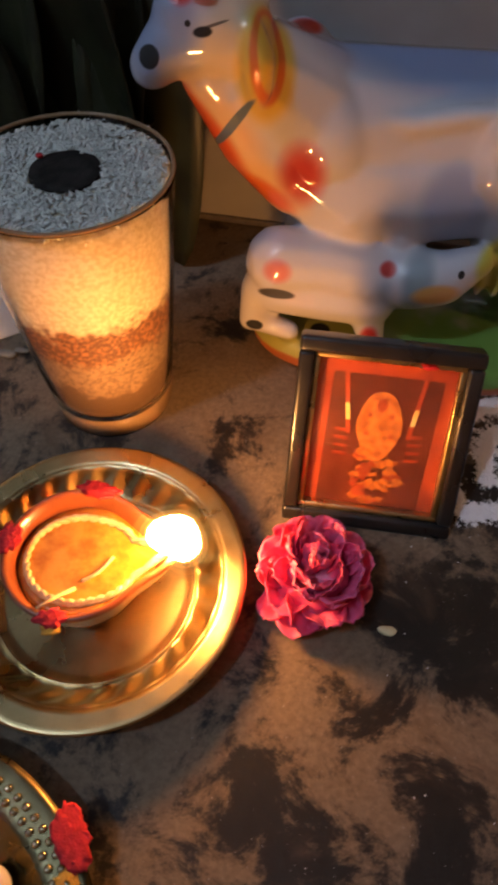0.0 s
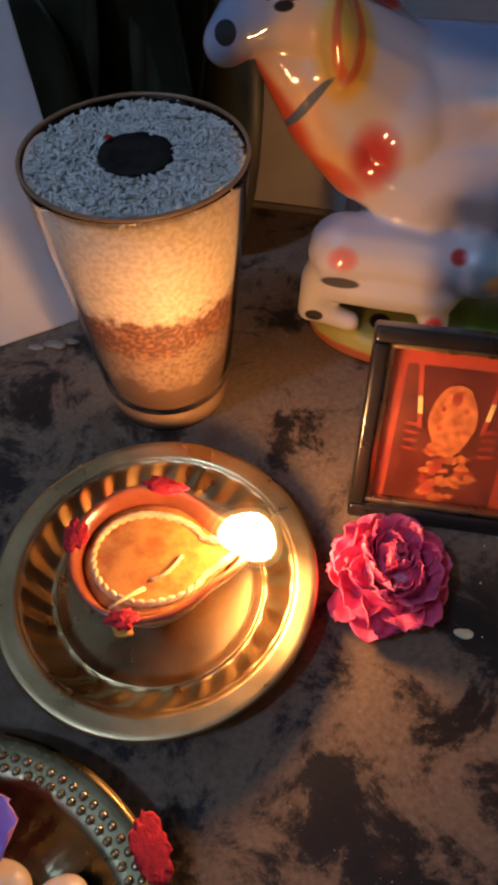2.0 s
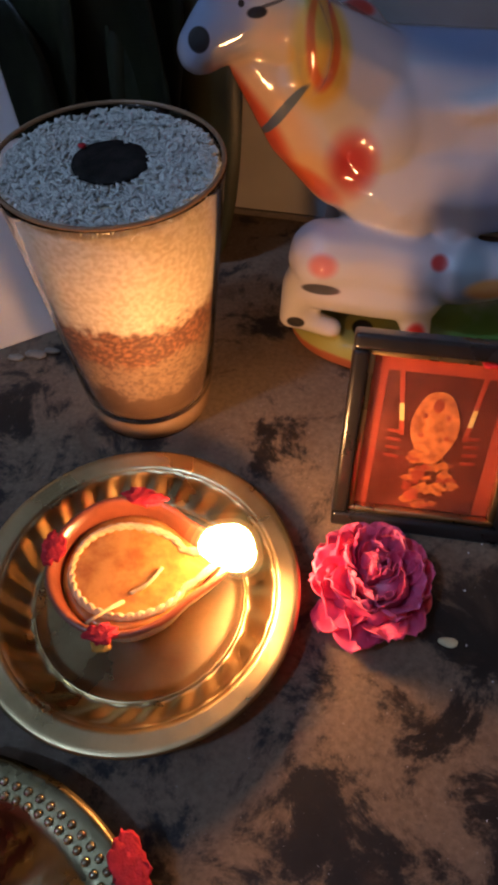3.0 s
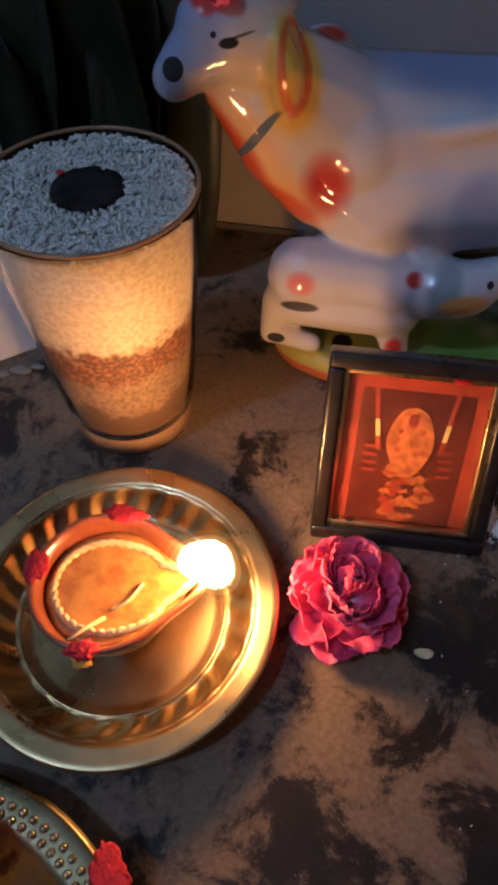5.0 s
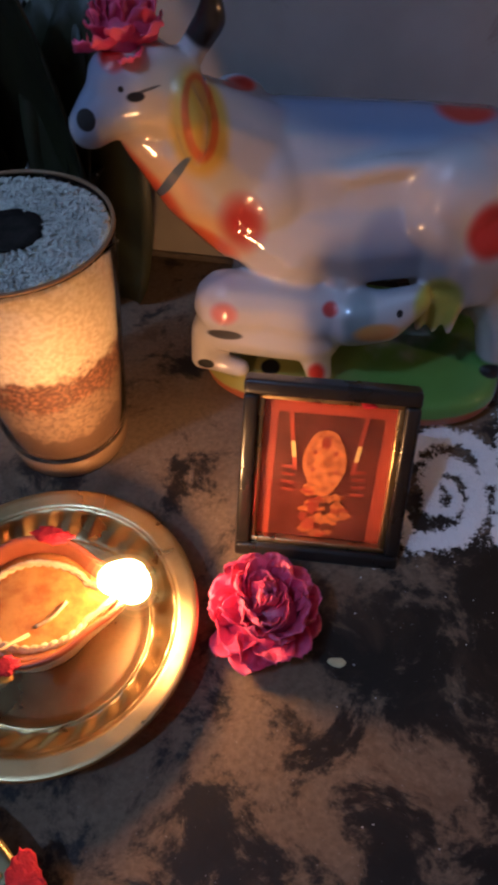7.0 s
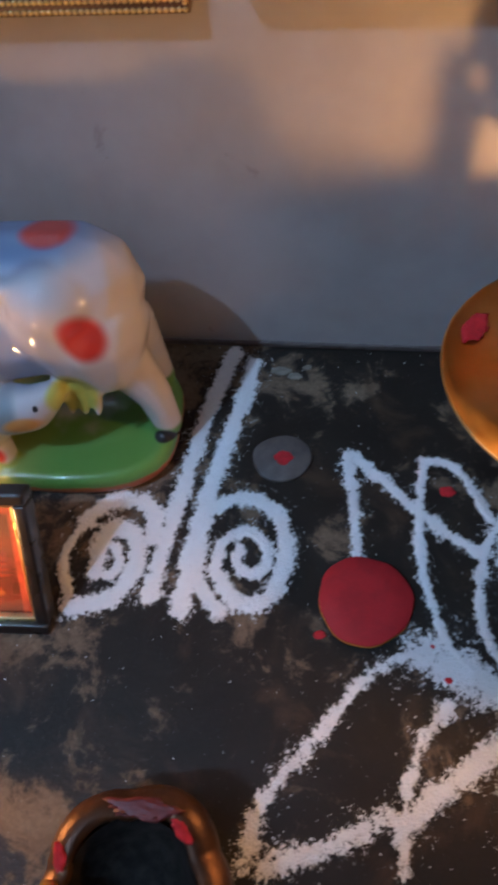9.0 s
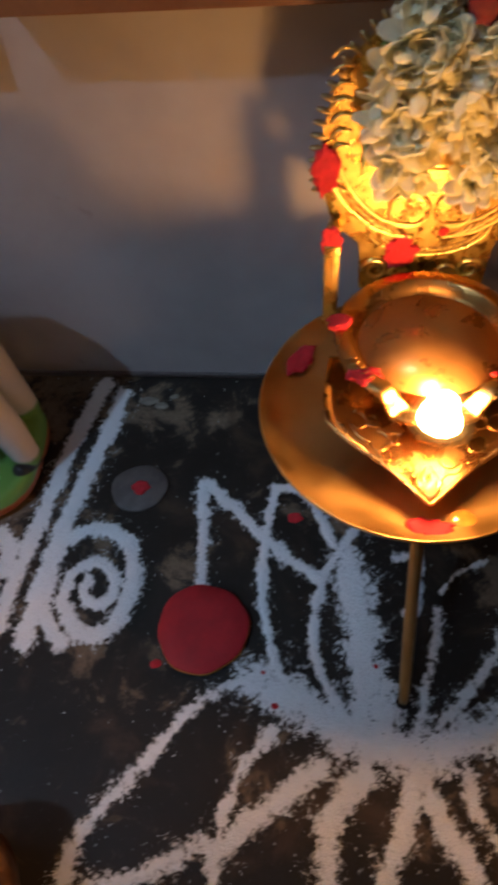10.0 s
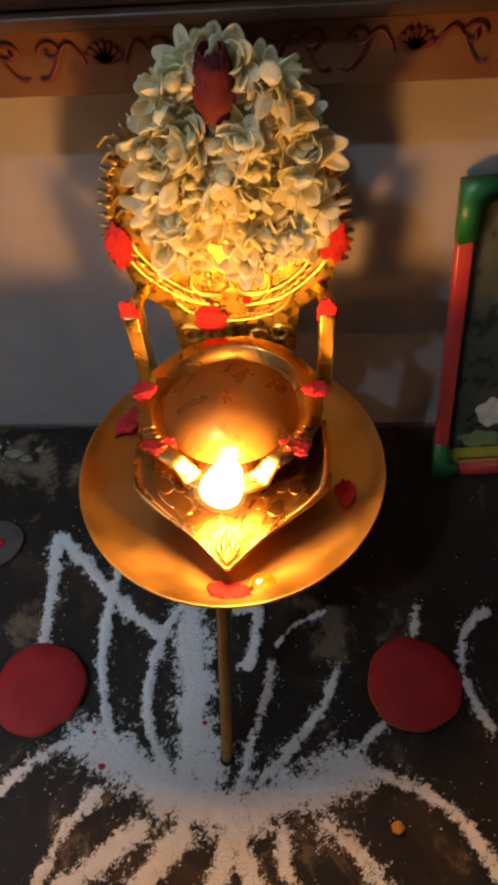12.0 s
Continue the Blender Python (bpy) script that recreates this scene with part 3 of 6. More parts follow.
# ---- the china cow with its calf ----
def build_cow():
    bm = bmesh.new()
    O = Vector((0.066, 0.28, 0))

    def chain(pts, n=7):
        for (a, ra), (b, rb) in zip(pts, pts[1:]):
            for i in range(n + 1):
                t = i / n
                ball(bm, Vector(a).lerp(Vector(b), t) - O, ra + (rb - ra) * t, 2)

    chain([((0.018, 0.286, 0.102), 0.032), ((0.05, 0.292, 0.103), 0.0295), ((0.075, 0.293, 0.103), 0.0300), ((0.103, 0.292, 0.100), 0.0335)])
    chain([((0.010, 0.281, 0.108), 0.029), ((-0.012, 0.263, 0.130), 0.021)])
    chain([((0.012, 0.279, 0.090), 0.026), ((0.034, 0.276, 0.078), 0.025)])
    chain([((0.010, 0.269, 0.1235), 0.0046), ((0.018, 0.2685, 0.1175), 0.0050), ((0.032, 0.268, 0.1145), 0.0052), ((0.054, 0.268, 0.1150), 0.0052), ((0.070, 0.269, 0.1190), 0.0048), ((0.084, 0.270, 0.1210), 0.0042)], 6)
    ball(bm, Vector((0.004, 0.288, 0.130)) - O, (0.013, 0.012, 0.011), 3)
    ball(bm, Vector((0.020, 0.272, 0.104)) - O, (0.021, 0.020, 0.023), 3)
    ball(bm, Vector((0.098, 0.275, 0.110)) - O, (0.022, 0.021, 0.020), 3)
    chain([((0.030, 0.281, 0.086), 0.0275), ((0.056, 0.281, 0.083), 0.0275), ((0.084, 0.282, 0.088), 0.0265)])
    chain([((0.093, 0.272, 0.100), 0.0190), ((0.100, 0.271, 0.082), 0.0170)], 5)
    chain([((-0.017, 0.256, 0.146), 0.0165), ((-0.024, 0.252, 0.149), 0.0150), ((-0.035, 0.2465, 0.1450), 0.0112), ((-0.0425, 0.2425, 0.1385), 0.0084)])
    chain([((-0.024, 0.253, 0.134), 0.0120), ((-0.009, 0.262, 0.107), 0.0155), ((0.007, 0.269, 0.085), 0.0150)])
    ball(bm, Vector((-0.031, 0.2495, 0.1535)) - O, (0.0118, 0.0115, 0.0110), 3)
    ball(bm, Vector((-0.022, 0.254, 0.157)) - O, (0.0135, 0.0115, 0.0075), 3)
    chain([((-0.0075, 0.246, 0.152), 0.0045), ((-0.0040, 0.243, 0.143), 0.0066), ((-0.0035, 0.243, 0.134), 0.0050), ((-0.0040, 0.245, 0.1275), 0.0024)], 5)
    chain([((-0.022, 0.268, 0.156), 0.005), ((-0.030, 0.276, 0.150), 0.003)], 4)
    chain([((-0.008, 0.266, 0.158), 0.0055), ((-0.001, 0.268, 0.168), 0.0060), ((0.000, 0.266, 0.178), 0.0030)], 5)
    chain([((0.108, 0.284, 0.086), 0.030), ((0.112, 0.278, 0.070), 0.020)])
    chain([((0.120, 0.280, 0.066), 0.015), ((0.132, 0.278, 0.042), 0.0105), ((0.137, 0.276, 0.018), 0.0085)])
    chain([((0.118, 0.308, 0.066), 0.014), ((0.126, 0.312, 0.018), 0.009)])
    chain([((0.016, 0.290, 0.070), 0.014), ((0.006, 0.284, 0.018), 0.009)])
    chain([((0.030, 0.302, 0.070), 0.014), ((0.026, 0.304, 0.018), 0.009)])
    ball(bm, Vector((0.100, 0.270, 0.063)) - O, (0.013, 0.011, 0.009), 3)
    for dx in (-0.006, 0.001, 0.008):
        chain([((0.100 + dx, 0.262, 0.058), 0.0042), ((0.100 + dx, 0.259, 0.047), 0.0025)], 4)
    # calf
    chain([((0.005, 0.253, 0.054), 0.0165), ((0.026, 0.255, 0.054), 0.0150), ((0.046, 0.255, 0.051), 0.0150), ((0.060, 0.256, 0.054), 0.0115)])
    chain([((0.063, 0.254, 0.053), 0.0145), ((0.076, 0.253, 0.056), 0.0125), ((0.090, 0.255, 0.066), 0.0072)])
    chain([((0.056, 0.259, 0.068), 0.004), ((0.050, 0.262, 0.070), 0.003)], 4)
    chain([((-0.003, 0.250, 0.040), 0.0100), ((-0.007, 0.245, 0.024), 0.0060)], 5)
    chain([((-0.006, 0.245, 0.025), 0.0060), ((0.012, 0.244, 0.021), 0.0055)], 5)
    chain([((0.006, 0.252, 0.043), 0.0150), ((0.028, 0.252, 0.041), 0.0140), ((0.047, 0.253, 0.040), 0.0135)], 8)
    chain([((0.046, 0.251, 0.038), 0.0095), ((0.052, 0.247, 0.018), 0.0065)], 5)
    # plinth, a rounded oblong
    def oblong(a, k):
        c, t = math.cos(a), math.sin(a)
        return Vector((0.0655 + k * 0.0770 * math.copysign(abs(c) ** 0.62, c), 0.2815 + k * 0.0480 * math.copysign(abs(t) ** 0.62, t), 0))

    ring = [[bm.verts.new(oblong(2 * math.pi * i / 80, k) + Vector((0, 0, z)) - O) for i in range(80)] for k, z in ((0.93, 0.0012), (0.985, 0.003), (1.0, 0.008), (0.985, 0.0135), (0.94, 0.0165))]
    for p, q in zip(ring, ring[1:]):
        for i in range(80):
            bm.faces.new((p[i], p[(i + 1) % 80], q[(i + 1) % 80], q[i]))
    bm.faces.new(ring[0][::-1])
    bm.faces.new(ring[-1])
    ball(bm, Vector((0.085, 0.285, 0.012)) - O, (0.052, 0.036, 0.0085), 3)
    cow = solo("cow_figurine", bm, M_COW, "glossy white painted china cow with calf on green base", "figurine", at=O)
    cow.modifiers.new("weld", "REMESH").mode = "VOXEL"
    cow.modifiers["weld"].voxel_size = 0.0012
    cow.modifiers["weld"].use_smooth_shade = True
    s = cow.modifiers.new("glaze", "SMOOTH")
    s.factor, s.iterations = 0.5, 22


build_cow()


# ---- flowers ----
def bloom(name, at, radius, height, rings, mat, label, category, group="", seed=1, tilt=(0, 0), core=None):
    """A many-petalled bloom: rings of (count, start radius, length, width, lift degrees)."""
    rng = random.Random(seed)
    f = thing(name, at, label, category, group)
    f.matrix_basis = pose(*at, tilt[0], tilt[1], rng.uniform(0, 360))
    for count, r0, length, width, lift, z in rings:
        meshes = [mesh_of("petal", petal(length * rng.uniform(0.9, 1.1), width * rng.uniform(0.9, 1.15), 0.35, rng.uniform(0.05, 0.40), 0.0004, 10, 9, 0.75, 0.20, rng.uniform(0, 90)), mat) for _ in range(3)]
        for k in range(count):
            a = 360 * (k + rng.uniform(-0.25, 0.25)) / count
            m = pose(0, 0, z, 0, 0, a) @ pose(r0, 0, 0, rng.uniform(-32, 32), -lift + rng.uniform(-16, 16), rng.uniform(-14, 14))
            part("petal", rng.choice(meshes), None, f, at=m)
    bm = blob((radius * 0.62, radius * 0.62, height * 0.5), 90, seed)
    for v in bm.verts:
        v.co.z = max(v.co.z + height * 0.40, 0.0006)
    part("heart", bm, core or mat, f)
    return f


bloom("pink_flower", (0.0430, 0.1225, 0.0), 0.0250, 0.034,
      [(11, 0.007, 0.0185, 0.0180, 14, 0.004), (12, 0.008, 0.0180, 0.0165, 28, 0.009), (12, 0.007, 0.0170, 0.0155, 42, 0.0135), (11, 0.006, 0.0150, 0.0140, 54, 0.0175), (9, 0.004, 0.0125, 0.0120, 66, 0.0205), (7, 0.001, 0.0100, 0.0100, 80, 0.0225)],
      M_PINK, "ruffled crimson-pink flower lying before the small picture", "flower", seed=4)
bloom("pink_rose", (-0.0295, 0.2560, 0.1590), 0.017, 0.020,
      [(8, 0.004, 0.0140, 0.0120, 8, 0.002), (9, 0.004, 0.0130, 0.0110, 34, 0.005), (8, 0.003, 0.0100, 0.0100, 58, 0.009), (6, 0.002, 0.0080, 0.0080, 76, 0.011)],
      M_PINK, "pink rose resting on the china cow's head", "rose", seed=9)


# ---- lamp tray with the clay lamp ----
def flutes(count, r0, r1, depth):
    def f(r, z, a):
        w = max(0.0, 1 - abs((r - (r0 + r1) / 2) / ((r1 - r0) / 2)) ** 2) if r0 < r < r1 else 0.0
        lean = 0.14 * (r - r0) / (r1 - r0)
        return r * math.cos(a), r * math.sin(a), z + depth * w * math.cos(count * (a + lean))
    return f


TRAY = (-0.039, 0.105, 0.0)


def build_tray():
    t = thing("brass_tray", TRAY, "round fluted brass tray under a burning clay lamp", "tray")
    r = 0.0589
    top = [(0, 0.0030), (0.020, 0.0031), (0.034, 0.0030), (0.0365, 0.0036), (0.0378, 0.0046), (0.0388, 0.0046), (0.0396, 0.0040), (0.0410, 0.0048),
           (0.0425, 0.0062), (0.0440, 0.0078), (0.0455, 0.0095), (0.0468, 0.0112), (0.0478, 0.0128), (0.0486, 0.0142), (0.0496, 0.0149), (0.0506, 0.0150)]
    under = [(0.0500, 0.0140), (0.0490, 0.0134), (0.0470, 0.0098), (0.0440, 0.0060), (0.0415, 0.0030), (0.0395, 0.0012), (0.036, 0.0), (0.0, 0.0)]
    part("dish", lathe(top + under, 216, flutes(28, 0.0398, 0.0496, 0.0012)), M_BRASS, t, "fluted brass dish")
    part("rim", lathe([(0.0498, 0.0151), (0.0520, 0.0153), (0.0560, 0.0154), (r - 0.0010, 0.0157), (r, 0.0151), (r - 0.0008, 0.0143), (0.0520, 0.0141), (0.0498, 0.0141)], 144, closed=True), M_BRASS, t, "flat polished brass rim")
    part("beading", lathe([(0.0378, 0.0044), (0.0383, 0.0051), (0.0389, 0.0052), (0.0395, 0.0044)], 144), M_BRASS, t, "raised ring round the well")


build_tray()


def flame(parent, at, h=0.024, r=0.0088, lean=(0, 0), seed=1, low=1.0):
    """A flickering tongue: a bright core inside half-clear shells that imitate its glow."""
    prof = [(0, 0), (0.50, 0.05), (0.85, 0.16), (1.0, 0.30), (0.93, 0.46), (0.70, 0.62), (0.44, 0.77), (0.20, 0.90), (0, 1.0)]
    prof = [(a, b ** low) for a, b in prof]

    def bend(k):
        def f(rr, z, a):
            wob = 1 + 0.16 * math.sin(2 * a + seed) + 0.09 * math.sin(3 * a + 2.1 * seed)
            u = z / (h * k)
            return rr * wob * math.cos(a) + lean[0] * u * u, rr * wob * math.sin(a) + lean[1] * u * u, z
        return f

    core = part("flame", lathe([(a * r, b * h) for a, b in prof], 24, bend(1.0)), M_FLAME, parent, "bright yellow-white oil flame", at=pose(*at))
    # nested shells paint a soft glow outside the flame itself
    for mat, k in zip(M_HALO, (1.10, 1.28, 1.55)):
        part("halo_shell", lathe([(a * r * k, b * h * k) for a, b in prof], 24, bend(k)), mat, core, "faint orange shell of added glow", at=pose(0, 0, -0.4 * h * (k - 1)))
    return core


def build_diya():
    cx, cy = -0.0410, 0.1045
    d = thing("clay_lamp", (cx, cy, 0.0034), "lit red clay oil lamp standing on the brass tray", "lamp")
    spout = math.atan2(0.1135 - cy, -0.004 - cx)

    def pull(r, z, a):
        k = max(0.0, math.cos(a - spout)) ** 14
        rr = r * (1 + 0.40 * k * min(1, z / 0.02))
        x, y = rr * math.cos(a), rr * math.sin(a)
        return x, y, z + 0.0010 * k + 0.0006 * noise.noise(Vector((x * 90, y * 90, 1.0)))

    prof = [(0, 0.0), (0.013, 0.0), (0.0165, 0.0012), (0.0205, 0.008), (0.0240, 0.018), (0.0265, 0.0268), (0.0268, 0.0286), (0.0258, 0.0296), (0.0243, 0.0286), (0.0232, 0.0250), (0.0215, 0.018), (0.017, 0.011), (0.010, 0.0085), (0, 0.008)]
    part("bowl", lathe(prof, 120, pull), M_CLAY, d)
    oil = lathe([(0, 0.0222), (0.012, 0.0222), (0.0200, 0.0221), (0.0221, 0.0222), (0.0220, 0.0205), (0, 0.0205)], 72, lambda r, z, a: (r * (1 + 0.30 * max(0, math.cos(a - spout)) ** 14) * math.cos(a), r * (1 + 0.30 * max(0, math.cos(a - spout)) ** 14) * math.sin(a), z))
    part("oil", oil, M_OIL, d, "amber lamp oil")
    tip = Vector((0.0345 * math.cos(spout), 0.0345 * math.sin(spout), 0.0295))
    loop = []
    for i in range(30):
        a = spout + math.radians(22 + (316) * i / 29)
        rr = 0.0185 if abs(i - 14.5) < 10 else 0.0185 + 0.0025 * (abs(i - 14.5) - 10) / 4.5
        loop.append(Vector((rr * math.cos(a) * 1.04, rr * math.sin(a) * 0.93, 0.0228)))
    way = [tip] + [tip.lerp(loop[0], 0.5) + Vector((0, 0, 0.0008))] + loop + [tip.lerp(loop[-1], 0.5)] + [tip]
    pts = spline(way, 6)
    for ph in (0.0, math.pi):
        tw = [p + 0.00045 * Vector((math.cos(i * 0.55 + ph), math.sin(i * 0.55 + ph), math.sin(i * 0.55 + ph))) for i, p in enumerate(pts)]
        part("wick", tube(tw, 0.0010, 6), M_WICK, d, "twisted oil-soaked cotton wick")
    part("wick", tube(spline([(0.004, -0.008, 0.0225), (0.009, -0.004, 0.0236), (0.012, 0.003, 0.0232)], 6), 0.0007, 6), M_WICK, d, "loose end of cotton wick")
    flame(d, tip + Vector((0.0010, 0.0010, -0.0012)), 0.0205, 0.0086, (0.0020, 0.0012), 2)
    for k, (x, y, sx, sy, rot) in enumerate(((-0.0010, 0.0262, 0.0075, 0.0040, 0), (-0.0252, 0.0000, 0.0040, 0.0065, 12), (0.0010, -0.0258, 0.0055, 0.0035, 8))):
        bm = dab((sx, sy, 0.0014), 260, 11 + k)
        part("vermilion_mark", bm, M_KUMKUM, d, "crumbly vermilion mark on the rim", at=pose(x, y, 0.0292, 0, 0, rot))
        bm = dab((sx * 0.6, sy * 0.5, 0.0008), 320, 21 + k)
        part("turmeric_mark", bm, M_TURMERIC, d, "turmeric mark under the vermilion", at=pose(x * 1.03 + 0.001, y * 1.05 - 0.0025, 0.0285, 0, 0, rot))
    return d


build_diya()
stick = tube([(-0.0385, 0.0929, 0.0262), (-0.0415, 0.0868, 0.0315), (-0.0450, 0.0800, 0.0355)], lambda t: 0.0009 - 0.0003 * t, 6)
solo("match_stick", stick, M_WICK, "burnt match stick leaning on the clay lamp's rim", "match stick")


# ---- rice tumbler ----
def build_tumbler():
    cx, cy = -0.0648, 0.2036
    g = thing("glass_tumbler", (cx, cy, 0.0), "tall clear glass tumbler packed with rice", "tumbler")
    out = [(0.0, 0.0004), (0.0235, 0.0), (0.0262, 0.0010), (0.0274, 0.004), (0.0292, 0.020), (0.0326, 0.055), (0.0360, 0.090), (0.0384, 0.1150), (0.0389, 0.1176), (0.0385, 0.1188), (0.0376, 0.1186), (0.0369, 0.1160)]
    ins = [(0.0345, 0.090), (0.0311, 0.055), (0.0277, 0.020), (0.0262, 0.0130), (0.0230, 0.0115), (0.0, 0.0110)]
    wall = part("glass", lathe(out + ins, 96), M_GLASS, g)
    wall.visible_shadow = False
    ring = [(0.0381 * math.cos(a), 0.0381 * math.sin(a), 0.1190) for a in (2 * math.pi * k / 72 for k in range(72))]
    part("rim", tube(ring, 0.0008, 8, closed=True), M_RIM, g, "rounded rim with warm light tinted in")
    part("foot", lathe([(0, 0.0002), (0.0220, 0.0002), (0.0240, 0.0010), (0.0225, 0.0105), (0, 0.0100)], 64), M_RIM, g, "thick glass foot with warm light tinted in")
    rng = random.Random(5)
    rice = thing("rice", (cx, cy, 0.0112), "pale rice with a red-stained band filling the tumbler", "rice")
    prof = [(0.0, 0.0002), (0.0226, 0.0006), (0.0256, 0.0022), (0.0272, 0.010), (0.0306, 0.0440), (0.0340, 0.0790), (0.0364, 0.1030), (0.0352, 0.1044), (0.024, 0.1048), (0.0, 0.1042)]
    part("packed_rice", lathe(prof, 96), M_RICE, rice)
    bm = bmesh.new()
    for i in range(5600):
        r = 0.0362 * math.sqrt(rng.random())
        a = rng.uniform(0, 2 * math.pi)
        if r < 0.0128:
            continue
        z = 0.1046 + 0.0018 * rng.random() + 0.0012 * noise.noise(Vector((r * math.cos(a) * 150, r * math.sin(a) * 150, 3)))
        m = Euler((rng.uniform(-0.5, 0.5), rng.uniform(-0.5, 0.5), rng.uniform(0, 6.3))).to_matrix().to_4x4()
        ball(bm, (r * math.cos(a), r * math.sin(a), z), (0.0013, 0.00058, 0.00055), 1, m)
    part("loose_rice", bm, M_RICE_GRAIN, rice, "loose rice grains on top", flat=False)["kind"] = "stuff"
    ash = lathe([(0, 0.0), (0.0115, 0.0), (0.0132, 0.0006), (0.0128, 0.0016), (0.009, 0.0013), (0, 0.0012)], 48, lambda r, z, a: (r * (1 + 0.10 * noise.noise(Vector((math.cos(a) * 2, math.sin(a) * 2, 4)))) * math.cos(a), r * (1 + 0.10 * noise.noise(Vector((math.cos(a) * 2, math.sin(a) * 2, 4)))) * math.sin(a), z))
    solo("charred_disc", ash, M_CHAR, "charred black disc sunk into the rice", "burnt disc", at=(cx, cy + 0.001, 0.1164))
    ember = blob((0.0014, 0.0011, 0.0011), 300, 2)
    solo("red_crumb", ember, M_KUMKUM, "small red crumb on the edge of the charred disc", "crumb", at=(cx - 0.0115, cy + 0.006, 0.1190))


build_tumbler()


# ---- small standing picture ----
def build_picture(at, turn, tilt):
    f = thing("small_picture", at, "small black-framed devotional picture tinted red and orange, leaning back", "picture")
    f.matrix_basis = pose(*at, 0, 0, turn) @ pose(0, 0, 0, -tilt, 0, 0)
    w, h, b, d = 0.0700, 0.0800, 0.0062, 0.0110
    for name, size, pos in (("rail", (w, d, b), (w / 2, d / 2, b / 2)), ("rail", (w, d, b), (w / 2, d / 2, h - b / 2)), ("stile", (b, d, h - 2 * b), (b / 2, d / 2, h / 2)), ("stile", (b, d, h - 2 * b), (w - b / 2, d / 2, h / 2))):
        part(name, box(size, pos, 0.0018, segs=3), M_BLACKWOOD, f)
    g = 0.0022
    for size, pos in (((w - 2 * b, 0.0045, g), (w / 2, 0.0052, b + g / 2)), ((w - 2 * b, 0.0045, g), (w / 2, 0.0052, h - b - g / 2)), ((g, 0.0045, h - 2 * b - 2 * g), (b + g / 2, 0.0052, h / 2)), ((g, 0.0045, h - 2 * b - 2 * g), (w - b - g / 2, 0.0052, h / 2))):
        part("slip", box(size, pos, 0.0005), M_GILT, f, "dull gilt inner slip")
    part("backing", box((w - 2 * b, 0.002, h - 2 * b), (w / 2, d - 0.0015, h / 2)), M_BLACKWOOD, f)
    pic = part("print", box((w - 2 * b - 2 * g, 0.0008, h - 2 * b - 2 * g), (w / 2, 0.0080, h / 2)), M_PRINT_DARK, f, "red and orange devotional print", flat=True)
    y = 0.0074

    def flat(name, pts, mat, dy=0.0):
        part(name, plate_outline(pts, 0.0003), mat, pic, at=pose(0, y - dy, 0), flat=True)

    x0, x1, z0, z1 = b + g, w - b - g, b + g, h - b - g
    flat("border", [(x0, z1 - 0.006), (x1, z1 - 0.006), (x1, z1), (x0, z1)], M_PRINT_RED)
    flat("border", [(x0, z0), (x0 + 0.005, z0), (x0 + 0.006, z1 - 0.006), (x0, z1 - 0.006)], M_PRINT_RED)
    flat("border", [(x1 - 0.006, z0), (x1, z0), (x1, z1 - 0.006), (x1 - 0.004, z1 - 0.006)], M_PRINT_RED)
    oval = [(w / 2 + 0.0088 * math.cos(a) * (1 + 0.05 * math.cos(4 * a)), 0.0445 + 0.0150 * math.sin(a) * (1 + 0.04 * math.sin(3 * a))) for a in (2 * math.pi * k / 40 for k in range(40))]
    flat("oval", oval, M_PRINT_ORANGE, 0.0004)
    flat("mark", [(w / 2 + 0.0020 * math.cos(a), 0.0535 + 0.0028 * math.sin(a)) for a in (2 * math.pi * k / 16 for k in range(16))], M_PRINT_RED, 0.0008)
    for x, z in ((-0.0042, 0.049), (0.0044, 0.049), (-0.0048, 0.041), (0.005, 0.0405)):
        flat("mark", [(w / 2 + x + 0.0009 * math.cos(a), z + 0.0011 * math.sin(a)) for a in (2 * math.pi * k / 10 for k in range(10))], M_PRINT_RED, 0.0008)
    amber = surface("amber_print", (0.13, 0.024, 0.007), (0.52, 0.16, 0.026), 0.35, 0.0, 420, 900, 0.0)
    scatter = random.Random(17)
    for k in range(46):
        z = z0 + 0.002 + 0.0225 * scatter.random()
        half = 0.0075 + 0.0040 * math.sin((z - z0) * 150)
        x, r, ph = w / 2 + scatter.uniform(-half, half), scatter.uniform(0.0010, 0.0030), scatter.uniform(0, 6)
        flat("tuft", [(x + r * (1 + 0.35 * math.sin(3 * a + ph)) * math.cos(a), z + 0.7 * r * (1 + 0.3 * math.sin(4 * a + ph)) * math.sin(a)) for a in (2 * math.pi * i / 14 for i in range(14))], amber if k % 3 else M_PRINT_RED, 0.0001 + 0.00001 * k)
    for s in (-1, 1):
        flat("pillar", [(w / 2 + s * 0.0120 - 0.0009, 0.040), (w / 2 + s * 0.0120 + 0.0009, 0.040), (w / 2 + s * 0.0155 + 0.0009, 0.066), (w / 2 + s * 0.0155 - 0.0009, 0.066)], M_PRINT_RED, 0.0003)
        flat("pillar", [(w / 2 + s * 0.0128 - 0.0009, 0.046), (w / 2 + s * 0.0128 + 0.0009, 0.046), (w / 2 + s * 0.0138 + 0.0009, 0.053), (w / 2 + s * 0.0138 - 0.0009, 0.053)], M_PRINT_GOLD, 0.0005)
        for k in range(4):
            flat("stroke", [(w / 2 + s * 0.012, 0.030 + 0.0035 * k), (w / 2 + s * 0.0175, 0.0305 + 0.0035 * k), (w / 2 + s * 0.0175, 0.0315 + 0.0035 * k), (w / 2 + s * 0.012, 0.0312 + 0.0035 * k)], M_PRINT_RED, 0.0003)
    pane = part("pane", box((w - 2 * b - 0.001, 0.0008, h - 2 * b - 0.001), (w / 2, 0.0036, h / 2)), glass_mat("picture_glass", (1, 1, 1), 0.03), f, "dusty glass pane", flat=True)
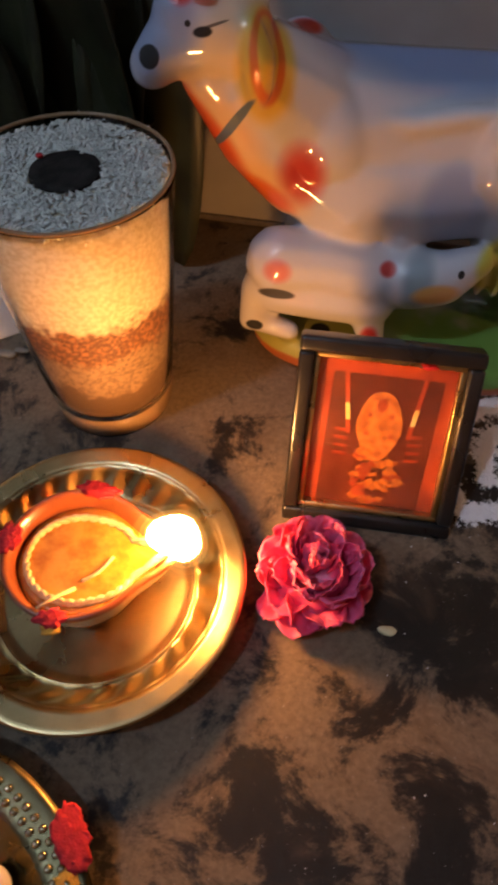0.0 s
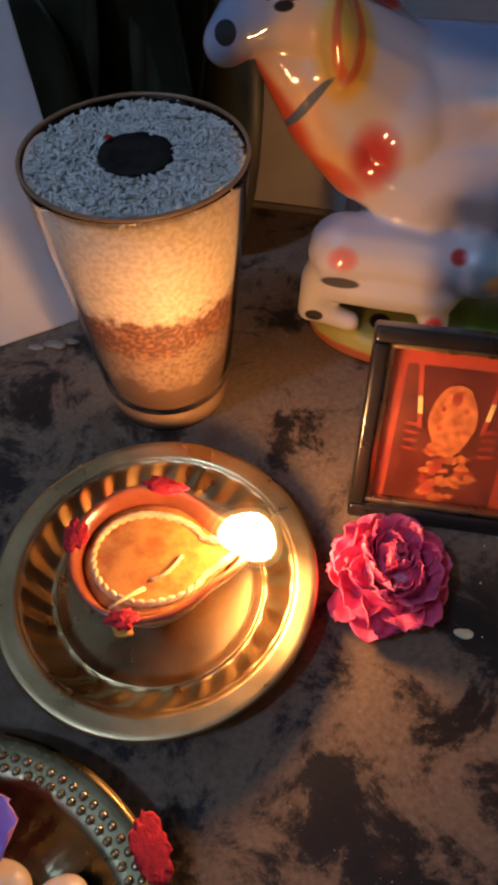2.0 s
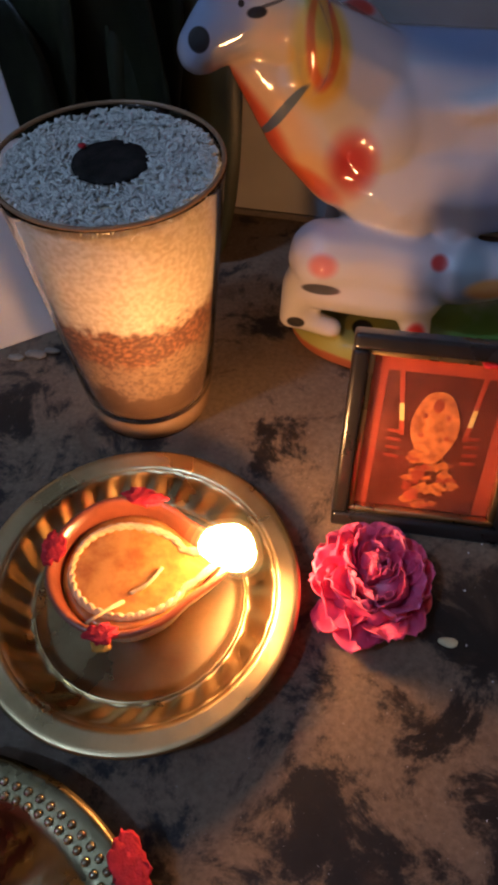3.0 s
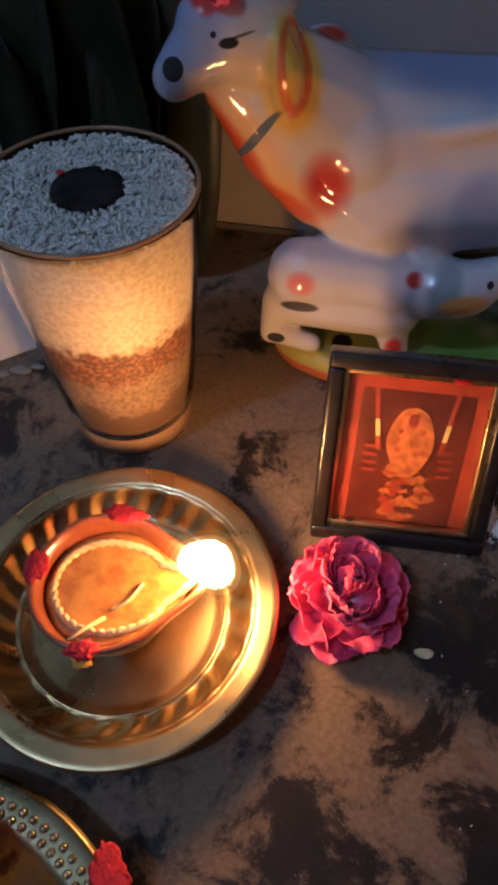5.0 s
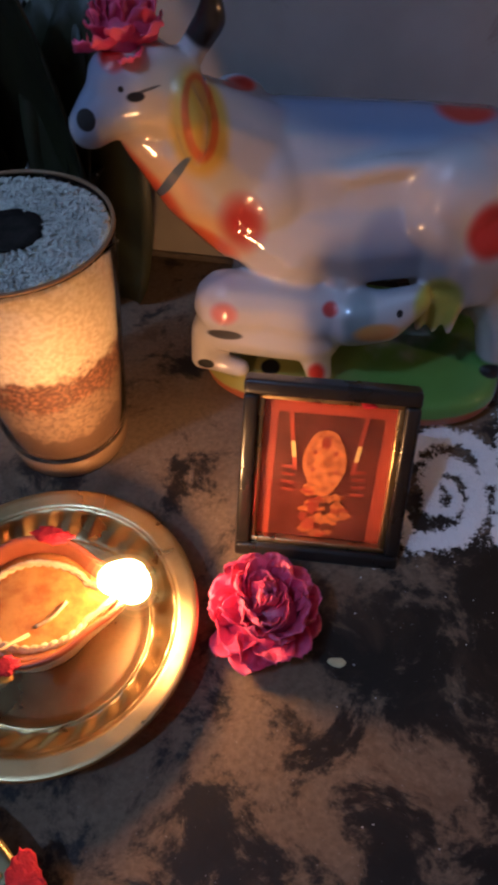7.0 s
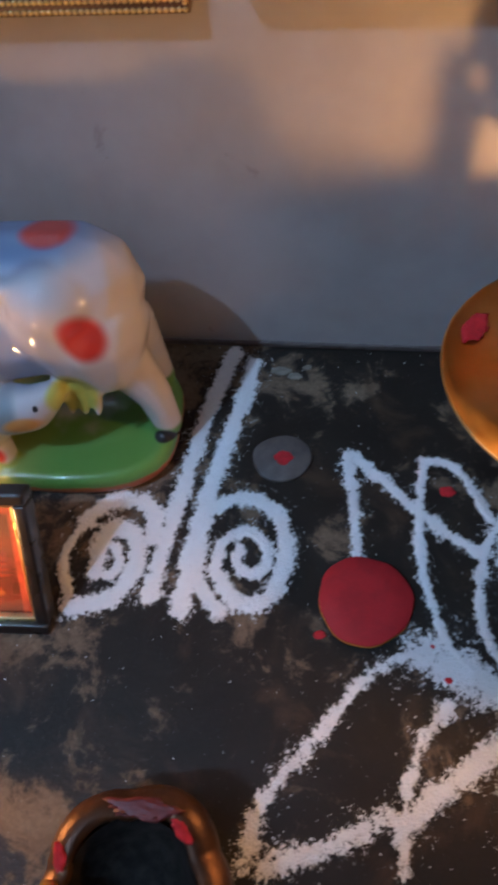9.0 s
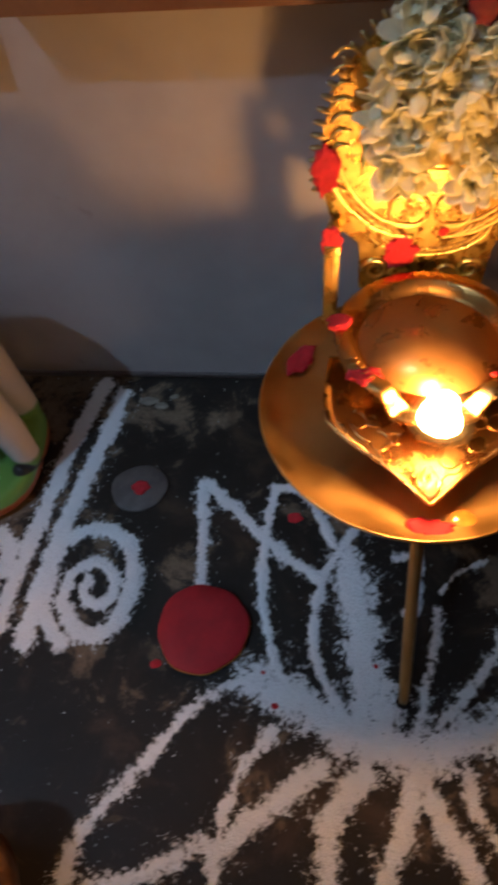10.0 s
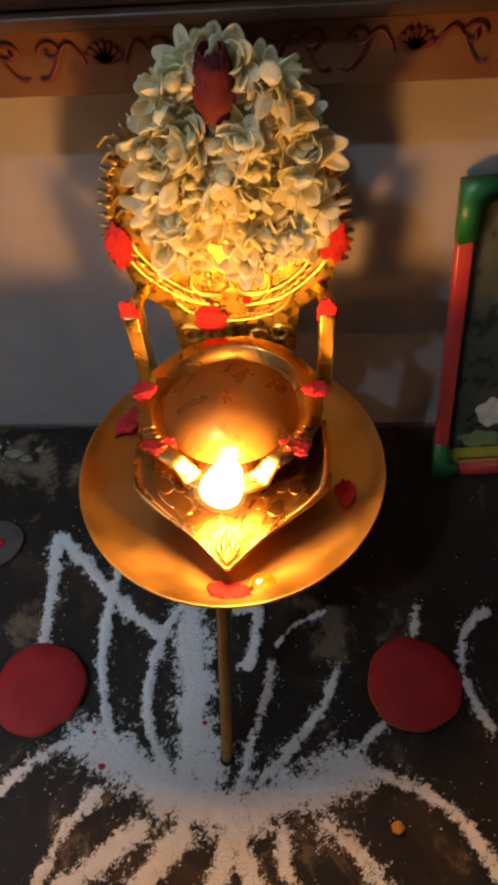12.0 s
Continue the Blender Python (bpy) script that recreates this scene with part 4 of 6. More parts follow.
    pane.visible_shadow = False
    mark = dab((0.0032, 0.0008, 0.0012), 300, 6)
    part("vermilion_mark", mark, M_KUMKUM, f, at=pose(w - 0.020, 0.0030, h - b - 0.0015))
    part("strut", box((0.02, 0.002, 0.060), (w / 2, 0.0, 0.0), 0.0005), M_BLACKWOOD, f, at=pose(0, 0.0235, 0.032, 30, 0, 0))


build_picture((0.0258, 0.1520, 0.0), 3.0, 29.0)


# ---- embossed offering platter ----
def build_platter():
    c = (-0.066, -0.035, 0.0)
    p = thing("offering_platter", c, "round beaded brass platter holding petals and shells", "platter")
    R = 0.0768
    top = [(0, 0.0030), (0.040, 0.0030), (0.0435, 0.0030), (0.0450, 0.0040), (0.0465, 0.0040), (0.0480, 0.0036), (0.0520, 0.0046), (0.0560, 0.0062), (0.0600, 0.0086), (0.0628, 0.0108), (0.0640, 0.0120), (0.0670, 0.0124), (0.0715, 0.0128), (0.0745, 0.0130), (R, 0.0126)]
    under = [(R - 0.0005, 0.0116), (0.064, 0.0108), (0.060, 0.0074), (0.052, 0.0030), (0.046, 0.0), (0, 0)]
    part("dish", lathe(top + under, 216, flutes(48, 0.0475, 0.0630, 0.0010)), M_STEELY, p)
    bead = bmesh.new()
    ball(bead, (0, 0, 0), (0.00140, 0.00140, 0.00125), 2)
    bead = mesh_of("bead", bead, M_BEAD)
    n = 104
    for k in range(n):
        for row, r in ((0, 0.0668), (1, 0.0702)):
            a = 360 * (k + 0.5 * row) / n
            part("bead", bead, None, p, at=pose(0, 0, 0, 0, 0, a) @ pose(r, 0, 0.0127 + 0.0003 * row))
    part("vermilion_mark", dab((0.0052, 0.0098, 0.0010), 220, 8), M_KUMKUM, p, "thick vermilion smear on the rim", at=pose(0.0515, 0.0560, 0.0138, 0, 0, 38))
    part("turmeric_mark", dab((0.0032, 0.0042, 0.0012), 240, 12), M_TURMERIC, p, "turmeric dab beside the vermilion", at=pose(0.0540, 0.0450, 0.0132, 0, 0, 20))


build_platter()


def build_offerings():
    for k, (at, r, tilt, turn) in enumerate((((-0.0720, 0.0060, 0.0090), 0.030, 24, 35), ((-0.0790, 0.0000, 0.0080), 0.028, 14, 95))):
        f = thing("violet_petal", at, "large curled violet and magenta petal lying in the platter", "petal", "petals in the platter")
        f.matrix_basis = pose(*at, 0, -tilt, turn)
        part("blade", petal(r, r * 0.95, 0.5, 0.25, 0.0007, 10, 8, 0.85, 0.10, 3 + k), M_VIOLET, f)
    for k, (x, y, turn) in enumerate(((-0.0565, 0.0005, 20), (-0.0365, -0.0010, 70))):
        s = thing("cowrie_shell", (x, y, 0.0035), "cream cowrie shell dabbed with vermilion, in the platter", "shell", "shells in the platter")
        s.matrix_basis = pose(x, y, 0.0035, 0, 0, turn)
        bm = bmesh.new()
        ball(bm, (0, 0, 0.0068), (0.0118, 0.0090, 0.0068), 4)
        part("body", bm, M_SHELL, s)
        part("lip", tube([(0.0055 * math.cos(a), 0.0036 * math.sin(a), 0.0132 - 0.00018 * (abs(math.cos(a)) * 10)) for a in (2 * math.pi * i / 24 for i in range(24))], 0.0005, 6, closed=True), M_SHELL, s)
        part("vermilion_mark", dab((0.0028, 0.0014, 0.0006), 400, 30 + k), M_KUMKUM, s, at=pose(0.001, -0.0008, 0.0135))


build_offerings()


# ---- the tall brass lamp on its raised tray ----
LAMP = (0.3465, 0.265, 0.0)


def build_stand():
    s = thing("lamp_stand", LAMP, "coppery brass tray raised on three splayed legs", "lamp stand")
    zc = 0.0828
    R = 0.0712
    top = [(0, zc - 0.0075), (0.030, zc - 0.0075), (0.050, zc - 0.0068), (0.060, zc - 0.0046), (0.0660, zc - 0.0020), (0.0690, zc + 0.0004), (0.0702, zc + 0.0016), (0.0709, zc + 0.0020), (R, zc + 0.0012)]
    under = [(R - 0.0003, zc), (0.0680, zc - 0.0022), (0.060, zc - 0.0064), (0.050, zc - 0.0088), (0.030, zc - 0.0095), (0, zc - 0.0095)]
    part("tray", lathe(top + under, 144), M_COPPER, s, "wide shallow coppery tray with a rolled rim")
    part("collar", lathe([(0, 0.055), (0.010, 0.055), (0.012, 0.060), (0.020, 0.0700), (0.022, 0.0758), (0, 0.0758)], 48), M_BRASS_DULL, s)
    legs = (((-0.0010, -0.060, 0.0720), (-0.0020, -0.1100, 0.0032)), ((0.010, 0.012, 0.064), (0.020, 0.030, 0.0032)), ((-0.010, 0.012, 0.064), (-0.020, 0.030, 0.0032)))
    for a, b in legs:
        leg = part("leg", tube(spline([a, Vector(a).lerp(Vector(b), 0.5), b], 8), lambda t: 0.0030 - 0.0006 * t, 12), M_BRASS_DULL, s, "slender brass leg")
        part("foot", lathe([(0, -0.0030), (0.0030, -0.0030), (0.0033, -0.001), (0.0026, 0.0010), (0, 0.0014)], 16), M_CHAR, leg, "blackened leg tip", at=pose(*b))
    part("strut", tube([(0.0, 0.0, 0.062), (-0.0008, -0.061, 0.0715)], 0.0025, 10), M_BRASS_DULL, s)
    for x, y, sx, sy, rot in ((0.0025, -0.0625, 0.0095, 0.0050, 0), (0.0525, -0.0125, 0.0042, 0.0068, 10), (-0.0535, 0.030, 0.010, 0.006, 60)):
        part("vermilion_mark", dab((sx, sy, 0.0012), 260, 40 + sx * 1000), M_KUMKUM, s, "crumbly vermilion dab", at=pose(x, y, zc - 0.0028, 0, 0, rot))
    drop = bmesh.new()
    ball(drop, (0, 0, 0), (0.0055, 0.0046, 0.0016), 3)
    part("oil_drop", drop, M_OIL, s, "bead of spilt oil", at=pose(0.0165, -0.0570, zc - 0.0042))


build_stand()


def build_lamp():
    z0 = LAMP[2] + 0.0763
    L = thing("goddess_lamp", (LAMP[0], LAMP[1], z0), "polished brass oil lamp with a tall embossed back plate, lit", "lamp")
    bx, by, bz = 0.002, 0.0060, 0.0450
    # foot and bowl
    part("foot", lathe([(0, 0), (0.024, 0), (0.025, 0.002), (0.020, 0.006), (0.012, 0.012), (0.011, 0.020), (0, 0.020)], 64), M_BRASS, L, at=pose(bx, by + 0.004, 0))
    front = -math.pi / 2

    def notch(r, z, a):
        """The rim dips at the front, where the wick lies."""
        k = math.exp(-(((a - front + math.pi) % (2 * math.pi) - math.pi) / 0.47) ** 6) * max(0.0, (r - 0.031) / 0.006) if z > 0.034 else 0.0
        k = min(k, 1.0)
        r *= 0.90
        return r * math.cos(a), r * math.sin(a), z - min(0.0110, max(0.0, z - 0.0240)) * k

    bowl = [(0, 0.0190), (0.016, 0.0192), (0.024, 0.0250), (0.0330, 0.0340), (0.0410, 0.0430), (0.0440, bz - 0.0012), (0.0440, bz + 0.0004), (0.0430, bz + 0.0012), (0.0400, bz + 0.0010), (0.0375, bz + 0.0016), (0.0360, bz + 0.0010), (0.0345, bz - 0.0030), (0.030, bz - 0.0075), (0.014, bz - 0.0098), (0, bz - 0.0100)]
    dish = part("bowl", lathe(bowl, 128, notch), M_LIP, L, "round oil bowl with a broad engraved rim", at=pose(bx, by, 0))
    oil = lathe([(0, bz - 0.0046), (0.0296, bz - 0.0046), (0.0288, bz - 0.0056), (0, bz - 0.0058)], 64)
    part("oil", oil, surface("still_lamp_oil", (0.40, 0.19, 0.05), (0.50, 0.26, 0.08), 0.30, 0.6, 60, 300, 0.05), L, "still amber oil", at=pose(bx, by, 0))
    # engraved strokes on the rim's side and top
    for s in (-1, 1):
        for k in range(22):
            a = front + s * math.radians(36 + 4.2 * k)
            lean = s * (0.05 if k % 2 else -0.05)
            p = [notch(0.0418, 0.0440, a), notch(0.0446, bz + 0.0002, a + lean)]
            part("stroke", tube(p, 0.00035, 4), M_LIP, dish)
        for k in range(5):
            a = front + s * math.radians(44 + 5.0 * k)
            p = [Vector(notch(0.0375, bz + 0.0020, a)), Vector(notch(0.0425, bz + 0.0014, a + s * 0.04))]
            part("stroke", tube(p, 0.00035, 5), M_LIP, dish)

    # shield-shaped lip in front, drawn out to an ogee point
    SHAPE = ((0.010, 0.0415), (-0.004, 0.0432), (-0.0140, 0.0434), (-0.0215, 0.0418), (-0.0275, 0.0360), (-0.0335, 0.0280), (-0.0400, 0.0185), (-0.0460, 0.0112), (-0.0512, 0.0060), (-0.0560, 0.0006))

    def lip_point(u, v):
        """u from the bowl (0) to the point (1), v across (-1 to 1)."""
        q = u * (len(SHAPE) - 1)
        i = min(int(q), len(SHAPE) - 2)
        f = q - i
        y = SHAPE[i][0] * (1 - f) + SHAPE[i + 1][0] * f
        half = SHAPE[i][1] * (1 - f) + SHAPE[i + 1][1] * f
        z = 0.0115 + 0.20 * (y + 0.056) + 0.0022 * v * v * (1 - u) - 0.0008 * math.cos(3.1 * v)
        return Vector((bx + half * v, y, z))

    bm = bmesh.new()
    rows = [[bm.verts.new(lip_point(i / 36, 2 * j / 20 - 1)) for j in range(21)] for i in range(37)]
    for a, b in zip(rows, rows[1:]):
        for j in range(20):
            bm.faces.new((a[j], a[j + 1], b[j + 1], b[j]))
    bmesh.ops.solidify(bm, geom=bm.faces[:], thickness=0.0016)
    lip = part("lip", bm, M_LIP, L, "shield-shaped embossed lip with a pointed front")
    edge = [lip_point(i / 48, -1) for i in range(12, 49)] + [lip_point(1 - i / 48, 1) for i in range(37)]
    part("edge", tube(edge, 0.0009, 8), M_LIP, lip)
    inner = [lip_point(i / 48, -0.90) for i in range(14, 45)]
    part("edge", tube(inner, 0.0004, 6), M_LIP, lip)
    part("edge", tube([Vector((2 * bx - p.x, p.y, p.z)) for p in inner], 0.0004, 6), M_LIP, lip)

    def on_lip(x, y):
        u = 0.5
        for _ in range(12):
            u += (lip_point(u, 0).y - y) / 0.09
            u = min(max(u, 0.0), 1.0)
        half = max(abs(lip_point(u, 1).x - bx), 0.0006)
        return lip_point(u, max(-1, min(1, x / half))) + Vector((0, 0, 0.0004))

    # embossed vine scrolls and the leaf at the point
    for s in (-1, 1):
        for cx_, cy_, r, turns, start in ((0.0095, -0.0395, 0.0052, 0.72, 2.2), (0.0205, -0.0330, 0.0058, 0.75, 1.6), (0.0290, -0.0240, 0.0050, 0.70, 1.2), (0.0130, -0.0300, 0.0036, 0.80, 4.2), (0.0225, -0.0225, 0.0034, 0.80, 4.0)):
            pts = []
            for k in range(22):
                a = start + turns * 2 * math.pi * k / 21
                rr = r * (1 - 0.55 * k / 21)
                pts.append(on_lip(s * (cx_ + rr * math.cos(a)), cy_ + 0.0030 + rr * math.sin(a)))
            part("scroll", tube(pts, lambda t: 0.00075 - 0.0004 * t, 6), M_LIP, lip)
        for x0, y0, x1, y1, sag in ((0.0012, -0.0470, 0.0075, -0.0455, 0.002), (0.0075, -0.0455, 0.0150, -0.0415, 0.0022), (0.0150, -0.0415, 0.0240, -0.0335, 0.0022), (0.0240, -0.0335, 0.0330, -0.0235, 0.002)):
            pts = [on_lip(s * (x0 + (x1 - x0) * t), y0 + 0.0030 + (y1 - y0) * t - sag * math.sin(math.pi * t)) for t in (k / 8 for k in range(9))]
            part("scroll", tube(pts, 0.0005, 6), M_LIP, lip)
        for spread in (0.0020, 0.0042):
            pts = [on_lip(s * spread * math.sin(math.pi * t * 0.85), -0.0535 + 0.0125 * t + (0.004 - spread) * t) for t in (k / 8 for k in range(9))]
            part("leaf", tube(pts, lambda t: 0.0004 + 0.0008 * math.sin(math.pi * t), 6), M_GOLD, lip)
    part("leaf", tube([on_lip(0, -0.0545 + 0.0015 * k) for k in range(9)], lambda t: 0.0003 + 0.0011 * math.sin(math.pi * t), 6), M_GOLD, lip)

    # embossed back plate
    yb = 0.0515
    base_z = 0.0265

    def arch(h0, h1, grow=0.0, k=40):
        pts = []
        for i in range(k + 1):
            a = math.pi * i / k
            pts.append((bx + (0.0470 + grow) * math.cos(a), h0 + (h1 - h0 + grow) * math.sin(a) ** 0.9))
        return pts

    outline = arch(0.096, 0.155)
    outline += [(bx - 0.0465, 0.086), (bx - 0.0430, 0.072), (bx - 0.0385, 0.064), (bx - 0.0300, 0.0570), (bx - 0.0290, 0.052), (bx - 0.0280, base_z + 0.004), (bx + 0.0280, base_z + 0.004), (bx + 0.0290, 0.052), (bx + 0.0300, 0.0570), (bx + 0.0385, 0.064), (bx + 0.0430, 0.072), (bx + 0.0465, 0.086)]
    # plate gold darker than its relief, painting shade into the gaps
    back = part("back_plate", plate_outline(outline, 0.0014), surface("shaded_plate_gold", (0.44, 0.28, 0.06), (0.62, 0.42, 0.12), 0.31, 1.0, 160, 900, 0.5, 0.0005, spread=0.2), L, "tall arched embossed back plate", flat=True, at=pose(0, yb, 0))
    # scalloped edge of little knobs
    knob = bmesh.new()
    ball(knob, (0, 0, 0), (0.0036, 0.0016, 0.0012), 2)
    knob = mesh_of("knob", knob, M_BRASS_DULL)
    for i in range(44):
        a = math.radians(-14 + 208 * i / 43)
        x, z = bx + 0.0487 * math.cos(a), 0.096 + (0.0607 if a > 0 and a < math.pi else 0.05) * math.sin(a)
        part("knob", knob, None, back, at=pose(x, 0.0007, z, 0, -math.degrees(a), 0))
    # side posts
    for s in (-1, 1):
        part("post", box((0.0066, 0.0125, 0.044), (bx + s * 0.0415, yb - 0.0150, 0.0490), 0.0008), M_GOLD, L, "flat brass side post")
        part("brace", tube([(bx + s * 0.0425, yb - 0.0140, 0.0685), (bx + s * 0.0390, yb + 0.0007, 0.0690)], 0.0034, 6), M_GOLD, L)
        part("vermilion_mark", dab((0.0042, 0.0016, 0.0085), 260, 50 + s), M_KUMKUM, L, "vermilion dab", at=pose(bx + s * 0.0415, yb - 0.0195, 0.0715))
        part("vermilion_mark", dab((0.0056, 0.0018, 0.0105), 260, 54 + s), M_KUMKUM, L, "vermilion dab", at=pose(bx + s * 0.0450, yb - 0.0012, 0.093))
        part("vermilion_mark", dab((0.0068, 0.0050, 0.0018), 260, 57 + s), M_KUMKUM, L, "vermilion dab", at=pose(bx + s * 0.0280, by - 0.0235, bz + 0.0004))
        part("vermilion_mark", dab((0.0055, 0.0048, 0.0020), 260, 60 + s), M_KUMKUM, L, "vermilion dab", at=pose(bx + s * 0.0375, by + 0.0060, bz + 0.0016))
        # swags and scrolls in relief
        part("swag", tube(spline([(bx + s * 0.006, -0.0004, 0.0600), (bx + s * 0.022, -0.0004, 0.0640), (bx + s * 0.038, -0.0004, 0.0790), (bx + s * 0.0455, -0.0004, 0.096)], 8), 0.0011, 8), M_GOLD, back)
        part("swag", tube(spline([(bx + s * 0.004, -0.0004, 0.0660), (bx + s * 0.020, -0.0004, 0.0690), (bx + s * 0.034, -0.0004, 0.0830), (bx + s * 0.042, -0.0004, 0.100)], 8), 0.0008, 8), M_GOLD, back)
        # fern ribs between the swag and the edge
        for k in range(11):
            t = k / 10
            x, z = 0.010 + 0.031 * t, 0.0610 + 0.006 * t + 0.026 * t * t
            rib = [(bx + s * x, -0.0003, z), (bx + s * (x + 0.0030), -0.0008, z + 0.0015), (bx + s * (x + 0.0048), -0.0003, z + 0.0046)]
            part("rib", tube(spline(rib, 4), lambda t: 0.00035 + 0.0006 * math.sin(math.pi * t), 6), M_GOLD, back)
        for k in range(7):
            z = 0.100 + 0.006 * k
            part("rib", tube(spline([(bx + s * 0.0435, -0.0003, z), (bx + s * 0.040, -0.0008, z + 0.0035), (bx + s * 0.0355, -0.0003, z + 0.0030)], 4), 0.0006, 6), M_GOLD, back)
        for cx_, cz, r in ((0.021, 0.042, 0.0058), (0.0105, 0.040, 0.0042)):
            pts = []
            for k in range(30):
                a = 1.6 * 2 * math.pi * k / 29
                rr = r * (1 - 0.7 * k / 29)
                pts.append((bx + s * (cx_ + rr * math.cos(a)), -0.0003, cz + rr * math.sin(a)))
            part("scroll", tube(pts, lambda t: 0.0015 - 0.0007 * t, 8), M_GOLD, back)
        ring = [(bx + s * 0.0095 + 0.0082 * math.cos(a), -0.0004, 0.0735 + 0.0082 * math.sin(a)) for a in (2 * math.pi * k / 28 for k in range(28))]
        medal = part("medallion", tube(ring, 0.0009, 8, closed=True), M_GOLD, back)
        bm = bmesh.new()
        for k in range(9):
            ball(bm, (bx + s * 0.0095 + 0.0045 * math.cos(k * 2.4) * (k / 9), 0.0, 0.0725 + 0.0050 * math.sin(k * 2.4) * (k / 9)), (0.0015, 0.0010, 0.0016), 1)
        ball(bm, (bx + s * 0.0095, -0.0003, 0.0765), (0.0018, 0.0012, 0.0026), 2)
        part("relief", bm, M_GOLD, medal)["kind"] = "stuff"
    arc = [(bx + 0.026 * math.cos(a), -0.0003, 0.066 + 0.0155 * math.sin(a)) for a in (math.pi + math.pi * k / 30 for k in range(31))]
    part("swag", tube(arc, 0.0009, 8), M_GOLD, back)
    dots = bmesh.new()
    for k in range(30):
        a = math.pi + math.pi * (k + 0.5) / 30
        ball(dots, (bx + 0.0235 * math.cos(a), -0.0004, 0.0665 + 0.0130 * math.sin(a)), 0.0010, 1)
    part("beading", dots, M_GOLD, back)["kind"] = "stuff"
    bm = lathe([(0, 0.094), (0.0075, 0.094), (0.0070, 0.0965), (0.0045, 0.099), (0.0060, 0.1035), (0.0048, 0.108), (0.0022, 0.111), (0.0026, 0.114), (0.0012, 0.117), (0, 0.120)], 24)
    for v in bm.verts:
        v.co.y *= 0.55
    part("relief", bm, M_GOLD, back, at=pose(bx, 0, 0))
    part("vermilion_mark", dab((0.0068, 0.0016, 0.0085), 260, 71), M_KUMKUM, L, "vermilion dab", at=pose(-0.0085, yb - 0.001, 0.0520))
    part("vermilion_mark", dab((0.0020, 0.0010, 0.0022), 300, 72), M_KUMKUM, L, at=pose(0.0085, yb - 0.0012, 0.0630))
    part("wick", tube(spline([(bx, by - 0.010, bz - 0.007), (bx, by - 0.031, bz - 0.0060), (bx, by - 0.0430, bz - 0.0080)], 6), 0.0016, 8), M_WICK, L, "cotton wick lying in the bowl")
    flame(L, (bx, by - 0.0430, bz - 0.0085), 0.0185, 0.0092, (0.0006, -0.0008), 5, 0.55)
    return L


build_lamp()


